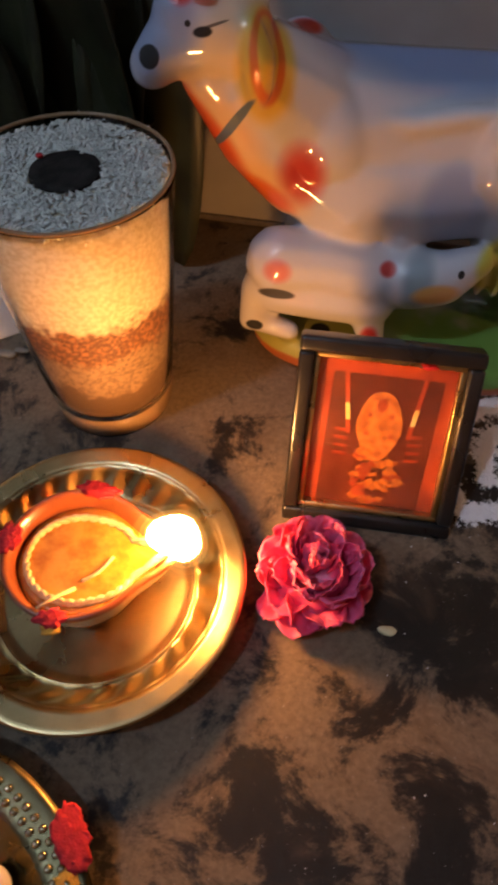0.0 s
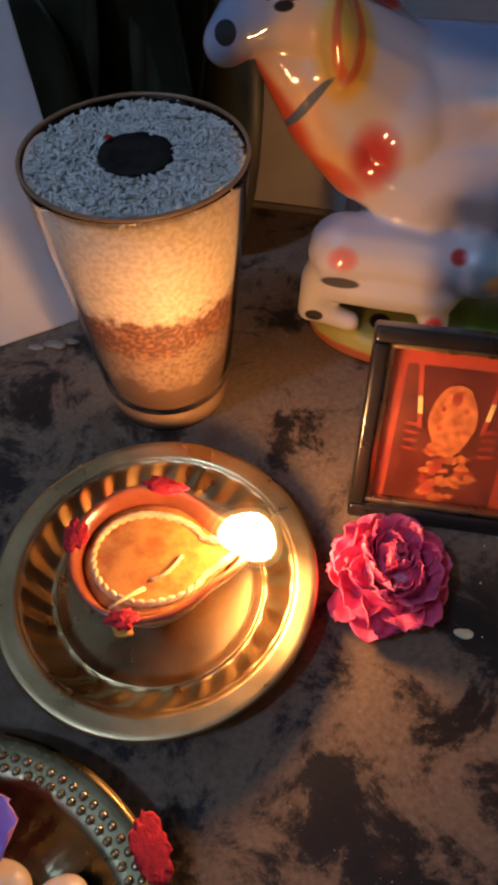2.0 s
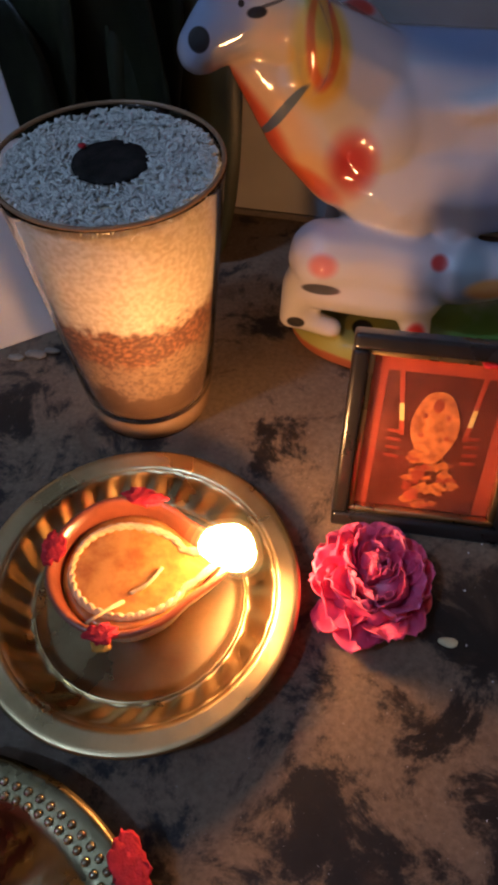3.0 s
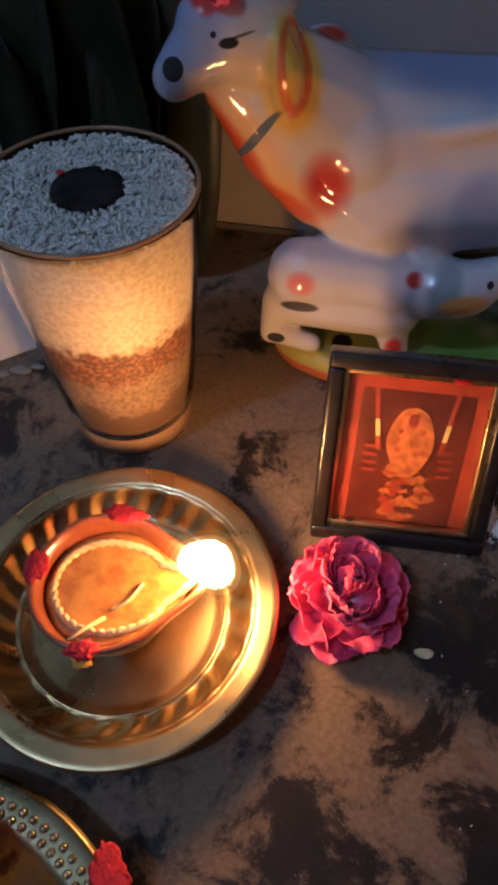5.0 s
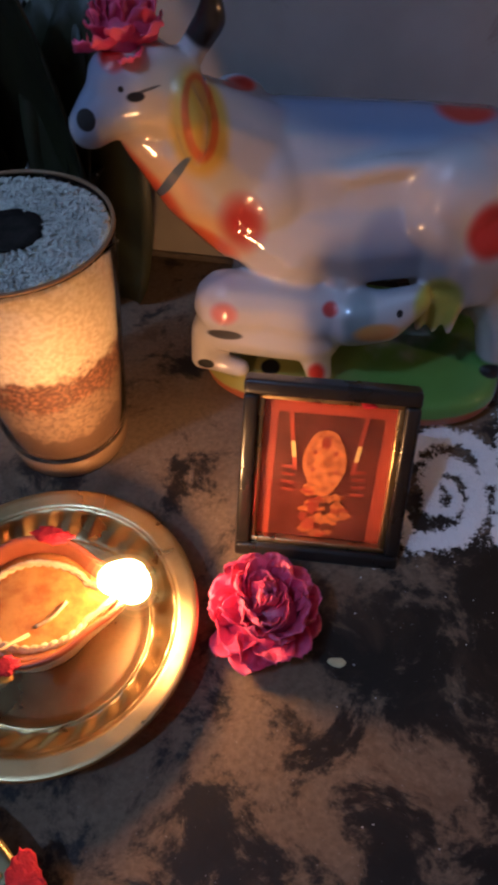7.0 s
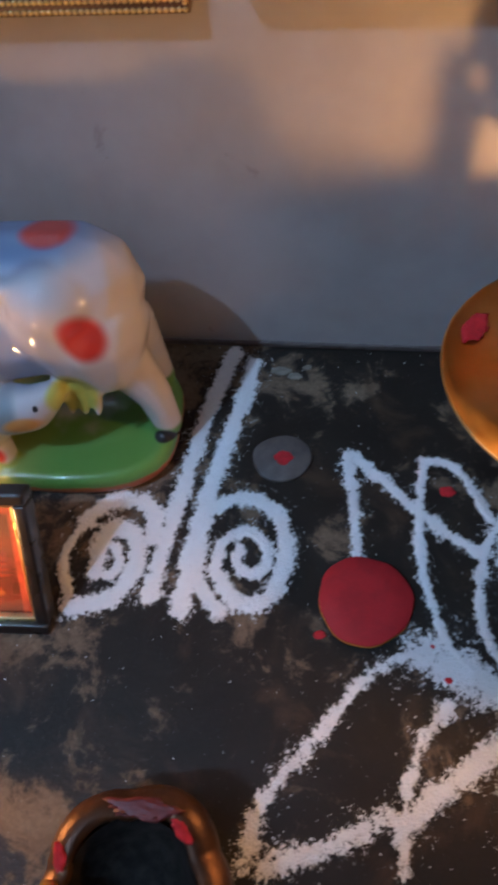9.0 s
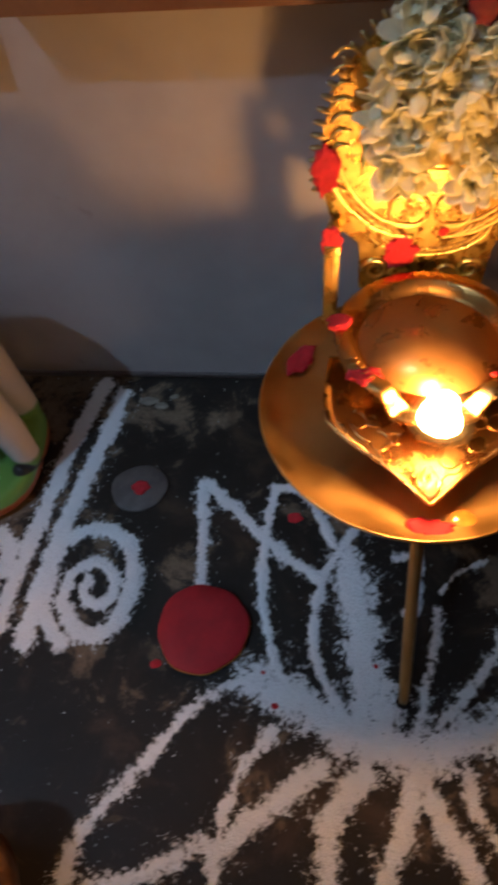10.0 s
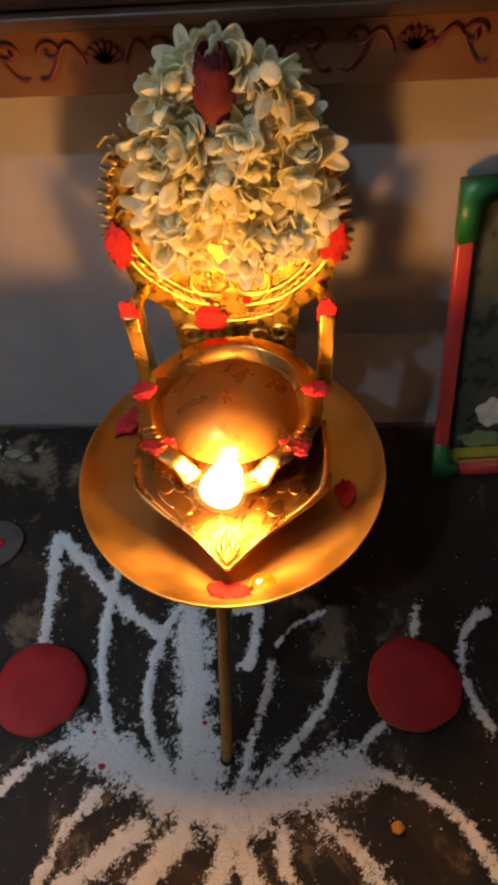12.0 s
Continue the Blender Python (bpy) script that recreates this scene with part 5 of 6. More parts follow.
# ---- jasmine garland ----
def build_garland():
    rng = random.Random(21)
    cx, yb, zb = LAMP[0] + 0.002, LAMP[1] + 0.0515, 0.0782
    g = thing("jasmine_garland", (cx, yb, zb + 0.16), "thick garland of white jasmine over the lamp's back plate", "garland")
    kinds = []
    for k in range(5):
        bm = bmesh.new()
        n = 6 + k % 3
        for ring, (count, length, lift) in enumerate(((n, 0.0118, 8 + 9 * k), (n - 2, 0.0092, 54))):
            for j in range(count):
                p = petal(length * rng.uniform(0.85, 1.15), 0.0070 * rng.uniform(0.85, 1.15), 0.20, rng.uniform(0.0, 0.30), 0.0003, 8, 6, 0.5, 0.04, rng.uniform(0, 50))
                p.transform(pose(0, 0, 0.001 * ring, 0, 0, 360 * (j + 0.5 * ring) / count + rng.uniform(-14, 14)) @ pose(0.0008, 0, 0, rng.uniform(-15, 15), -lift + rng.uniform(-12, 12), 0))
                p.verts.ensure_lookup_table()
                for v in p.verts[:14]:
                    v.co = Vector((0, 0, 0))
                me = bpy.data.meshes.new("tmp")
                p.to_mesh(me)
                p.free()
                bm.from_mesh(me)
                bpy.data.meshes.remove(me)
        bmesh.ops.remove_doubles(bm, verts=bm.verts[:], dist=0.00001)
        kinds.append(mesh_of("jasmine", bm, M_JASMINE))
    bud = lathe([(0, -0.006), (0.0010, -0.005), (0.0013, 0.0), (0.0030, 0.005), (0.0028, 0.009), (0.0012, 0.012), (0, 0.0128)], 10)
    kinds.append(mesh_of("jasmine", bud, M_JASMINE))
    leafy = mesh_of("jasmine", lathe([(0, -0.004), (0.0014, -0.003), (0.0028, 0.002), (0.0026, 0.006), (0.0010, 0.0085), (0, 0.009)], 10), M_JASMINE_GREEN)
    strands = []

    def strand(pts, width, count, depth=0.008):
        way = spline(pts, 12)
        for i in range(count):
            p = way[min(len(way) - 1, int((i + rng.random()) / count * len(way)))]
            strands.append((0.80 * p.x + 0.0015 + rng.gauss(0, width), p.y - abs(rng.gauss(0.0, depth * 0.5)), p.z + rng.gauss(0, width * 0.8)))

    Z = zb + 0.16
    # local to the garland: x across, y towards the wall, z up
    strand([(-0.0225, -0.006, -0.0642), (-0.0262, -0.006, -0.0495), (-0.0262, -0.006, -0.0270), (-0.0215, -0.006, -0.0081), (-0.0130, -0.005, 0.0010), (0.0001, -0.004, 0.0055), (0.0152, -0.005, 0.0040), (0.0274, -0.006, -0.0010), (0.0349, -0.006, -0.0198), (0.0368, -0.006, -0.0405), (0.0321, -0.006, -0.0588)], 0.0020, 58)
    strand([(-0.0112, -0.007, -0.0651), (-0.0159, -0.009, -0.0495), (-0.0140, -0.010, -0.0288), (-0.0083, -0.009, -0.0108)], 0.0026, 27)
    strand([(-0.0036, -0.008, -0.0450), (-0.0027, -0.010, -0.0324), (-0.0018, -0.010, -0.0198)], 0.0020, 9)
    strand([(0.0114, -0.007, -0.0651), (0.0142, -0.009, -0.0522), (0.0133, -0.010, -0.0342), (0.0086, -0.010, -0.0198), (0.0152, -0.009, -0.0108)], 0.0026, 30)
    strand([(0.0246, -0.007, -0.0606), (0.0264, -0.008, -0.0540)], 0.0018, 5)
    for x, y, z in strands:
        if (abs(x - 0.003) < 0.0095 and -0.014 < z < 0.0005) or (abs(x) < 0.0095 and z < -0.045):
            continue
        m = pose(x, min(y, -0.002) - 0.002, z) @ Euler((math.radians(90 + rng.gauss(0, 32)), rng.gauss(0, 0.5), rng.gauss(0, 0.6))).to_matrix().to_4x4() @ Matrix.Rotation(rng.uniform(0, 6.3), 4, "Z") @ Matrix.Scale(rng.uniform(0.85, 1.12), 4)
        part("jasmine", leafy if rng.random() < 0.04 else rng.choice(kinds + kinds[-1:]), None, g, at=m)
    part("thread", tube(spline([(-0.030, -0.0018, -0.070), (-0.028, -0.0018, -0.030), (-0.018, -0.0018, -0.005), (0.0, -0.0018, 0.002), (0.018, -0.0018, -0.005), (0.030, -0.0018, -0.030), (0.030, -0.0018, -0.068)], 8), 0.0008, 6), M_JASMINE_GREEN, g, "green thread of the garland")
    # dark rose at the crown and a red petal in the middle
    rose = thing("red_rose", (cx + 0.002, yb - 0.012, Z - 0.0110), "dark red rosebud tucked into the jasmine garland", "rose")
    rose.matrix_basis = pose(cx + 0.003, yb - 0.0165, Z - 0.0080, 8, 0, 20) @ Matrix.Scale(0.80, 4)
    part("heart", lathe([(0, 0), (0.0045, 0.001), (0.0082, 0.006), (0.0090, 0.012), (0.0072, 0.019), (0.0034, 0.0242), (0, 0.0252)], 28), M_DARKROSE, rose)
    for k in range(7):
        wrap = petal(0.0275 - 0.0008 * k, 0.0165, 0.62, 0.24, 0.0005, 9, 6, 0.4, 0.07, 3 * k)
        part("petal", wrap, M_DARKROSE, rose, at=pose(0, 0, 0, 0, 0, 52 * k) @ pose(0.0068, 0, 0.0005, 0, -80 + 2.0 * (k % 3), 0))
    bm = dab((0.0046, 0.0014, 0.0050), 280, 75)
    solo("red_petal", bm, M_KUMKUM, "small red petal caught in the jasmine garland", "petal", at=(0.3536, yb - 0.0140, 0.1925))


build_garland()


# ---- rangoli and what lies on it ----
STROKES_LETTERS = [
    (0.0098, [(0.166, 0.345), (0.155, 0.297), (0.149, 0.249), (0.144, 0.210), (0.141, 0.179)]),
    (0.0104, [(0.179, 0.336), (0.172, 0.289), (0.164, 0.250), (0.159, 0.208), (0.157, 0.174)]),
    (0.0124, [(0.163, 0.232), (0.161, 0.211), (0.159, 0.189)]),
    (0.0089, [(0.164, 0.230), (0.180, 0.239), (0.198, 0.234), (0.207, 0.214), (0.205, 0.190), (0.195, 0.179), (0.182, 0.182), (0.173, 0.196)]),
    (0.0066, [(0.173, 0.196), (0.175, 0.212), (0.186, 0.219), (0.197, 0.212), (0.198, 0.200), (0.190, 0.195), (0.183, 0.201), (0.184, 0.208)]),
    (0.0072, [(0.161, 0.195), (0.169, 0.183), (0.177, 0.175)]),
    (0.0105, [(0.099, 0.219), (0.108, 0.231), (0.123, 0.234), (0.135, 0.227), (0.138, 0.212)]),
    (0.0059, [(0.099, 0.219), (0.093, 0.204), (0.093, 0.191), (0.100, 0.176)]),
    (0.0102, [(0.101, 0.171), (0.115, 0.174), (0.127, 0.183), (0.131, 0.199), (0.125, 0.214), (0.114, 0.215), (0.110, 0.203), (0.111, 0.190)]),
    (0.0059, [(0.111, 0.190), (0.119, 0.189), (0.122, 0.197), (0.118, 0.205)]),
]
STROKES_UPPER = [
    (0.0088, [(0.238, 0.270), (0.241, 0.246), (0.244, 0.209)]),
    (0.0093, [(0.242, 0.271), (0.261, 0.251), (0.279, 0.234), (0.295, 0.221), (0.307, 0.214)]),
    (0.0066, [(0.280, 0.269), (0.277, 0.248), (0.276, 0.231), (0.276, 0.205), (0.280, 0.187), (0.287, 0.166), (0.302, 0.151)]),
    (0.0070, [(0.282, 0.269), (0.295, 0.267), (0.304, 0.253), (0.312, 0.236), (0.322, 0.225)]),
    (0.0065, [(0.327, 0.249), (0.316, 0.231), (0.307, 0.214), (0.303, 0.191), (0.305, 0.172), (0.312, 0.156), (0.327, 0.137)]),
    (0.0140, [(0.317, 0.217), (0.324, 0.193), (0.326, 0.170), (0.325, 0.144)]),
    (0.0112, [(0.278, 0.163), (0.263, 0.158), (0.245, 0.144), (0.231, 0.125), (0.215, 0.106), (0.204, 0.088), (0.201, 0.068)]),
    (0.0105, [(0.286, 0.139), (0.274, 0.124), (0.267, 0.107), (0.264, 0.090), (0.264, 0.073)]),
    (0.0137, [(0.262, 0.094), (0.246, 0.086), (0.228, 0.077), (0.208, 0.069)]),
]
STROKES_LOWER = [
    (0.0180, [(0.319, 0.227), (0.325, 0.199), (0.329, 0.171), (0.336, 0.146)]),
    (0.0091, [(0.345, 0.228), (0.355, 0.228), (0.355, 0.211), (0.352, 0.199)]),
    (0.0055, [(0.391, 0.228), (0.376, 0.221), (0.366, 0.210)]),
    (0.0100, [(0.364, 0.200), (0.361, 0.180), (0.356, 0.164), (0.352, 0.147)]),
    (0.0099, [(0.397, 0.199), (0.389, 0.179), (0.375, 0.162), (0.360, 0.145)]),
    (0.0099, [(0.417, 0.172), (0.407, 0.163), (0.392, 0.151), (0.375, 0.141)]),
    (0.0117, [(0.401, 0.155), (0.426, 0.147), (0.443, 0.138), (0.454, 0.126), (0.462, 0.112)]),
    (0.0200, [(0.275, 0.162), (0.302, 0.148), (0.327, 0.137), (0.350, 0.135), (0.375, 0.142), (0.401, 0.153)]),
    (0.0144, [(0.307, 0.125), (0.286, 0.109), (0.271, 0.096), (0.264, 0.091)]),
    (0.0152, [(0.327, 0.125), (0.311, 0.105), (0.311, 0.088), (0.311, 0.080)]),
    (0.0129, [(0.348, 0.124), (0.344, 0.107), (0.336, 0.090), (0.333, 0.082)]),
    (0.0138, [(0.350, 0.125), (0.358, 0.108), (0.367, 0.093), (0.371, 0.086)]),
    (0.0129, [(0.372, 0.127), (0.373, 0.111), (0.385, 0.095), (0.390, 0.087)]),
    (0.0136, [(0.390, 0.130), (0.408, 0.114), (0.418, 0.098), (0.422, 0.090)]),
    (0.0086, [(0.474, 0.230), (0.462, 0.219), (0.458, 0.202), (0.461, 0.185), (0.468, 0.173)]),
    (0.0087, [(0.439, 0.231), (0.436, 0.217)]),
]


def build_rangoli():
    cell = 0.00050
    x0, x1, y0, y1 = 0.075, 0.500, 0.0, 0.352
    nx, ny = int((x1 - x0) / cell), int((y1 - y0) / cell)
    gx, gy = np.meshgrid(x0 + cell * np.arange(nx + 1), y0 + cell * np.arange(ny + 1), indexing="ij")
    rs = np.random.RandomState(3)

    def value_noise(size):
        kx, ky = int((x1 - x0) / size) + 3, int((y1 - y0) / size) + 3
        g = rs.rand(kx, ky)
        fx, fy = (gx - x0) / size, (gy - y0) / size
        ix, iy = fx.astype(int), fy.astype(int)
        u, v = fx - ix, fy - iy
        u, v = u * u * (3 - 2 * u), v * v * (3 - 2 * v)
        return (g[ix, iy] * (1 - u) + g[ix + 1, iy] * u) * (1 - v) + (g[ix, iy + 1] * (1 - u) + g[ix + 1, iy + 1] * u) * v

    dens = np.zeros_like(gx)
    # lower strokes right of x 0.36 are thinned to stand for shade there
    heaped = [(w * 0.84, 1.15, p) for w, p in STROKES_LETTERS] + [(w * (0.58 if w > 0.0104 and p[0][1] < 0.165 else 0.74), 0.74 if w > 0.0104 and p[0][1] < 0.165 else 0.98, p) for w, p in STROKES_UPPER] + [(w * (0.95 if w > 0.0175 else 0.55 if p[0][0] > 0.36 else 0.62), 0.90 if w > 0.0175 else 0.74 if p[0][0] > 0.36 else 0.93, p) for w, p in STROKES_LOWER]
    for w, heap, pts in heaped:
        way = spline([(a, b, 0) for a, b in pts], 8)
        for p, q in zip(way, way[1:]):
            dx, dy = q.x - p.x, q.y - p.y
            ll = dx * dx + dy * dy + 1e-12
            reach = w * 2.0
            i0, i1 = max(0, int((min(p.x, q.x) - reach - x0) / cell)), min(nx, int((max(p.x, q.x) + reach - x0) / cell) + 1)
            j0, j1 = max(0, int((min(p.y, q.y) - reach - y0) / cell)), min(ny, int((max(p.y, q.y) + reach - y0) / cell) + 1)
            if i1 <= i0 or j1 <= j0:
                continue
            sx, sy = gx[i0:i1 + 1, j0:j1 + 1], gy[i0:i1 + 1, j0:j1 + 1]
            t = np.clip(((sx - p.x) * dx + (sy - p.y) * dy) / ll, 0, 1)
            d = np.hypot(sx - p.x - t * dx, sy - p.y - t * dy) / (w * 0.5)
            dens[i0:i1 + 1, j0:j1 + 1] = np.maximum(dens[i0:i1 + 1, j0:j1 + 1], heap * np.exp(-0.70 * d ** 1.7))
    grit = rs.rand(*gx.shape)
    field = dens + 0.42 * (value_noise(0.0060) - 0.5) + 0.46 * (value_noise(0.0017) - 0.5) + 0.50 * (grit - 0.5) * (dens > 0.03)
    keep = (field[:-1, :-1] > 0.27) & (dens[:-1, :-1] > 0.03)
    keep |= (rs.rand(nx, ny) > 0.992) & (dens[:-1, :-1] > 0.012)
    keep |= rs.rand(nx, ny) > 0.99965
    z = 0.0005 + 0.0011 * np.clip(dens, 0, 1) + 0.0006 * grit
    jx, jy = gx + (rs.rand(*gx.shape) - 0.5) * cell * 0.8, gy + (rs.rand(*gx.shape) - 0.5) * cell * 0.8
    index = -np.ones(gx.shape, int)
    ci, cj = np.nonzero(keep)
    used = np.zeros(gx.shape, bool)
    for a, b in ((0, 0), (1, 0), (1, 1), (0, 1)):
        used[ci + a, cj + b] = True
    index[used] = np.arange(used.sum())
    top = np.stack([jx[used], jy[used], z[used]], 1)
    quads = np.stack([index[ci, cj], index[ci + 1, cj], index[ci + 1, cj + 1], index[ci, cj + 1]], 1)
    me = bpy.data.meshes.new("rangoli")
    me.from_pydata(top.tolist(), [], quads.tolist())
    cover = me.attributes.new("cover", "FLOAT", "POINT")
    loose = np.where(dens < 0.03, 0.8, np.clip((field - 0.22) / 0.40, 0, 1))
    cover.data.foreach_set("value", loose[used].astype(np.float32))
    me.materials.append(M_POWDER)
    tagged(new("rangoli", me), "white rice-flour floor drawing of a lotus and curled signs", "floor drawing", kind="stuff")


build_rangoli()


def red_disc(x, y, r, seed):
    rng = random.Random(seed)
    d = thing("red_disc", (x, y, 0.0012), "round flat vermilion-red disc with a pale rim, on the floor drawing", "disc", "red discs on the floor")
    sh = lambda rr, z, a: (rr * (1 + 0.025 * math.sin(3 * a + seed) + 0.012 * math.sin(8 * a)) * math.cos(a), rr * (1 + 0.025 * math.sin(3 * a + seed) + 0.012 * math.sin(8 * a)) * math.sin(a), z + 0.0006 * noise.noise(Vector((rr * math.cos(a) * 60, rr * math.sin(a) * 60, seed))))
    part("slice", lathe([(0, 0), (r * 0.985, 0), (r * 0.99, 0.0010), (r * 0.985, 0.0018), (0, 0.0018)], 64, sh), M_TURMERIC, d, "pale yellow rind")
    part("coat", lathe([(0, 0.0012), (r * 0.985, 0.0014), (r * 0.985, 0.0022), (r * 0.95, 0.0030), (r * 0.5, 0.0033), (0, 0.0034)], 64, sh), M_KUMDARK, d)


red_disc(0.2481, 0.1850, 0.0232, 1)
red_disc(0.4335, 0.1920, 0.0228, 2)


def scraps():
    c = thing("betel_slice", (0.2015, 0.2665, 0.0), "flat grey round slice dabbed with vermilion", "slice")
    part("slice", lathe([(0, 0), (0.0160, 0), (0.0168, 0.0009), (0.0158, 0.0018), (0, 0.0021)], 48, lambda r, z, a: (r * (1 + 0.04 * math.sin(3 * a)) * math.cos(a), r * (0.94 + 0.04 * math.sin(2 * a)) * math.sin(a), z)), M_COIN, c)
    part("vermilion_mark", dab((0.0050, 0.0044, 0.0009), 300, 81), M_KUMKUM, c, at=pose(0.001, 0.0, 0.0022))
    for k, (x, y, r) in enumerate(((0.2271, 0.1660, 0.0026), (0.2914, 0.2503, 0.0040), (0.2858, 0.1500, 0.0021), (0.3327, 0.1708, 0.0015), (0.2795, 0.1650, 0.0012))):
        solo("red_crumb", blob((r, r * 0.8, 0.0008), 300, 90 + k), M_KUMKUM, "small vermilion crumb on the floor drawing", "crumb", "red crumbs", at=(x, y, 0.0014))
    solo("seed", blob((0.0030, 0.0028, 0.0018), 200, 97), M_TURMERIC, "small tan seed on the dark floor", "seed", at=(0.4208, 0.130, 0.0012))
    chip = blob((0.0034, 0.0021, 0.0012), 200, 98)
    solo("petal_chip", chip, surface("dry_petal", (0.55, 0.46, 0.24), (0.70, 0.62, 0.38), 0.6), "torn cream petal chip on the dark floor", "petal", at=(0.0745, 0.1115, 0.0011))
    for k, (x, y, s) in enumerate(((0.1960, 0.3315, 0.0060), (0.205, 0.328, 0.0045), (0.212, 0.335, 0.0032))):
        solo("dry_crumb", blob((s, s * 0.6, 0.0012), 220, 100 + k), M_DRY, "dry pale crumb near the wall foot", "crumb", "dry crumbs", at=(x, y, 0.001))
    for k, (x, y, s) in enumerate(((-0.1284, 0.2177, 0.0055), (-0.137, 0.2137, 0.004), (-0.121, 0.2215, 0.0035))):
        solo("pale_petal", blob((s, s * 0.5, 0.0016), 220, 110 + k), M_DRY, "pale faded fallen petal beside the card", "petal", "fallen petals", at=(x, y, 0.0016))


scraps()


# ---- card, leaves and pot behind the tumbler ----
def build_back_left():
    c = thing("white_card", (-0.150, 0.216, 0.0), "stiff white folded card leaning back against the leaves", "card")
    c.matrix_basis = pose(-0.150, 0.2165, 0.0, 0, 0, 40) @ pose(0, 0, 0, -15, 0, 0)
    part("sheet", box((0.120, 0.0040, 0.165), (-0.014, 0.002, 0.0825), 0.0008), M_PAPER, c, flat=True)
    lv = thing("leaf_spray", (-0.112, 0.322, 0.0), "spray of broad near-black olive-green leaves", "leaves")
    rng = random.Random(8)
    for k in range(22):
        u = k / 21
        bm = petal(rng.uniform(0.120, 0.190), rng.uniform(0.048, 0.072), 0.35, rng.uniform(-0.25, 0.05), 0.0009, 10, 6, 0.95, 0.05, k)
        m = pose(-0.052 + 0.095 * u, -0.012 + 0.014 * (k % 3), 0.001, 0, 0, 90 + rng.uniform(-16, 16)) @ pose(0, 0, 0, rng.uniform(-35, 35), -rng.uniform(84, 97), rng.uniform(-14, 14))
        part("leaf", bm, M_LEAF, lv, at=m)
    pot = thing("black_pot", (-0.088, 0.312, 0.0), "small glossy blackened brass pot with bright studs", "pot")
    part("body", lathe([(0, 0), (0.013, 0), (0.016, 0.006), (0.020, 0.025), (0.022, 0.042), (0.020, 0.060), (0.015, 0.070), (0.016, 0.076), (0.020, 0.082), (0.018, 0.0825), (0.013, 0.076), (0.011, 0.070), (0, 0.066)], 64), M_BLACKWOOD, pot)
    stud = bmesh.new()
    ball(stud, (0, 0, 0), 0.0007, 1)
    stud = mesh_of("stud", stud, M_METAL)
    for k in range(16):
        a = 2 * math.pi * k / 16
        part("stud", stud, None, pot, at=pose(0.0198 * math.cos(a), 0.0198 * math.sin(a), 0.0818))
        part("stud", stud, None, pot, at=pose(0.0221 * math.cos(a + 0.2), 0.0221 * math.sin(a + 0.2), 0.042))


build_back_left()


# ---- picture on the wall, carved board, and the framed print standing on the floor ----
def build_wall_picture():
    w, h = 0.200, 0.150
    f = thing("wall_picture", (0.1635 - w, WALL_Y - 0.0130, 0.1985), "gilt-beaded framed devotional print hanging on the wall", "picture")
    f.matrix_basis = Matrix.Translation((0.1635 - w, WALL_Y - 0.0081, 0.1985)) @ Matrix.Diagonal((1, 0.62, 1, 1))
    b = 0.0100
    for size, pos in (((w, 0.010, b), (w / 2, 0.0055, b / 2)), ((w, 0.010, b), (w / 2, 0.0055, h - b / 2)), ((b, 0.010, h - 2 * b), (b / 2, 0.0055, h / 2)), ((b, 0.010, h - 2 * b), (w - b / 2, 0.0055, h / 2))):
        part("rail", box(size, pos, 0.0015), M_WOOD, f)
    bead = bmesh.new()
    ball(bead, (0, 0, 0), 0.0013, 1)
    bead = mesh_of("bead", bead, M_GILT)
    for k in range(72):
        for z in (0.0018, 0.0056):
            part("bead", bead, None, f, at=pose(w - 0.0018 - 0.0027 * k, 0.0002, z))
    for k in range(1, 50):
        part("bead", bead, None, f, at=pose(w - 0.0018, 0.0002, 0.0018 + 0.0028 * k))
    pr = part("print", box((w - 2 * b, 0.001, h - 2 * b), (w / 2, 0.0080, h / 2)), M_PRINT_YELLOW, f, flat=True)
    part("band", plate_outline([(b, b), (w - b, b), (w - b, b + 0.010), (b, b + 0.010)], 0.0003), M_PRINT_GREEN, pr, at=pose(0, 0.0070, 0), flat=True)
    part("band", plate_outline([(b, b + 0.012), (w - b, b + 0.012), (w - b, b + 0.024), (b, b + 0.024)], 0.0003), M_PRINT_GOLD, pr, at=pose(0, 0.0070, 0), flat=True)
    part("backing", box((w - 0.004, 0.002, h - 0.004), (w / 2, 0.0115, h / 2)), M_WOOD, f)


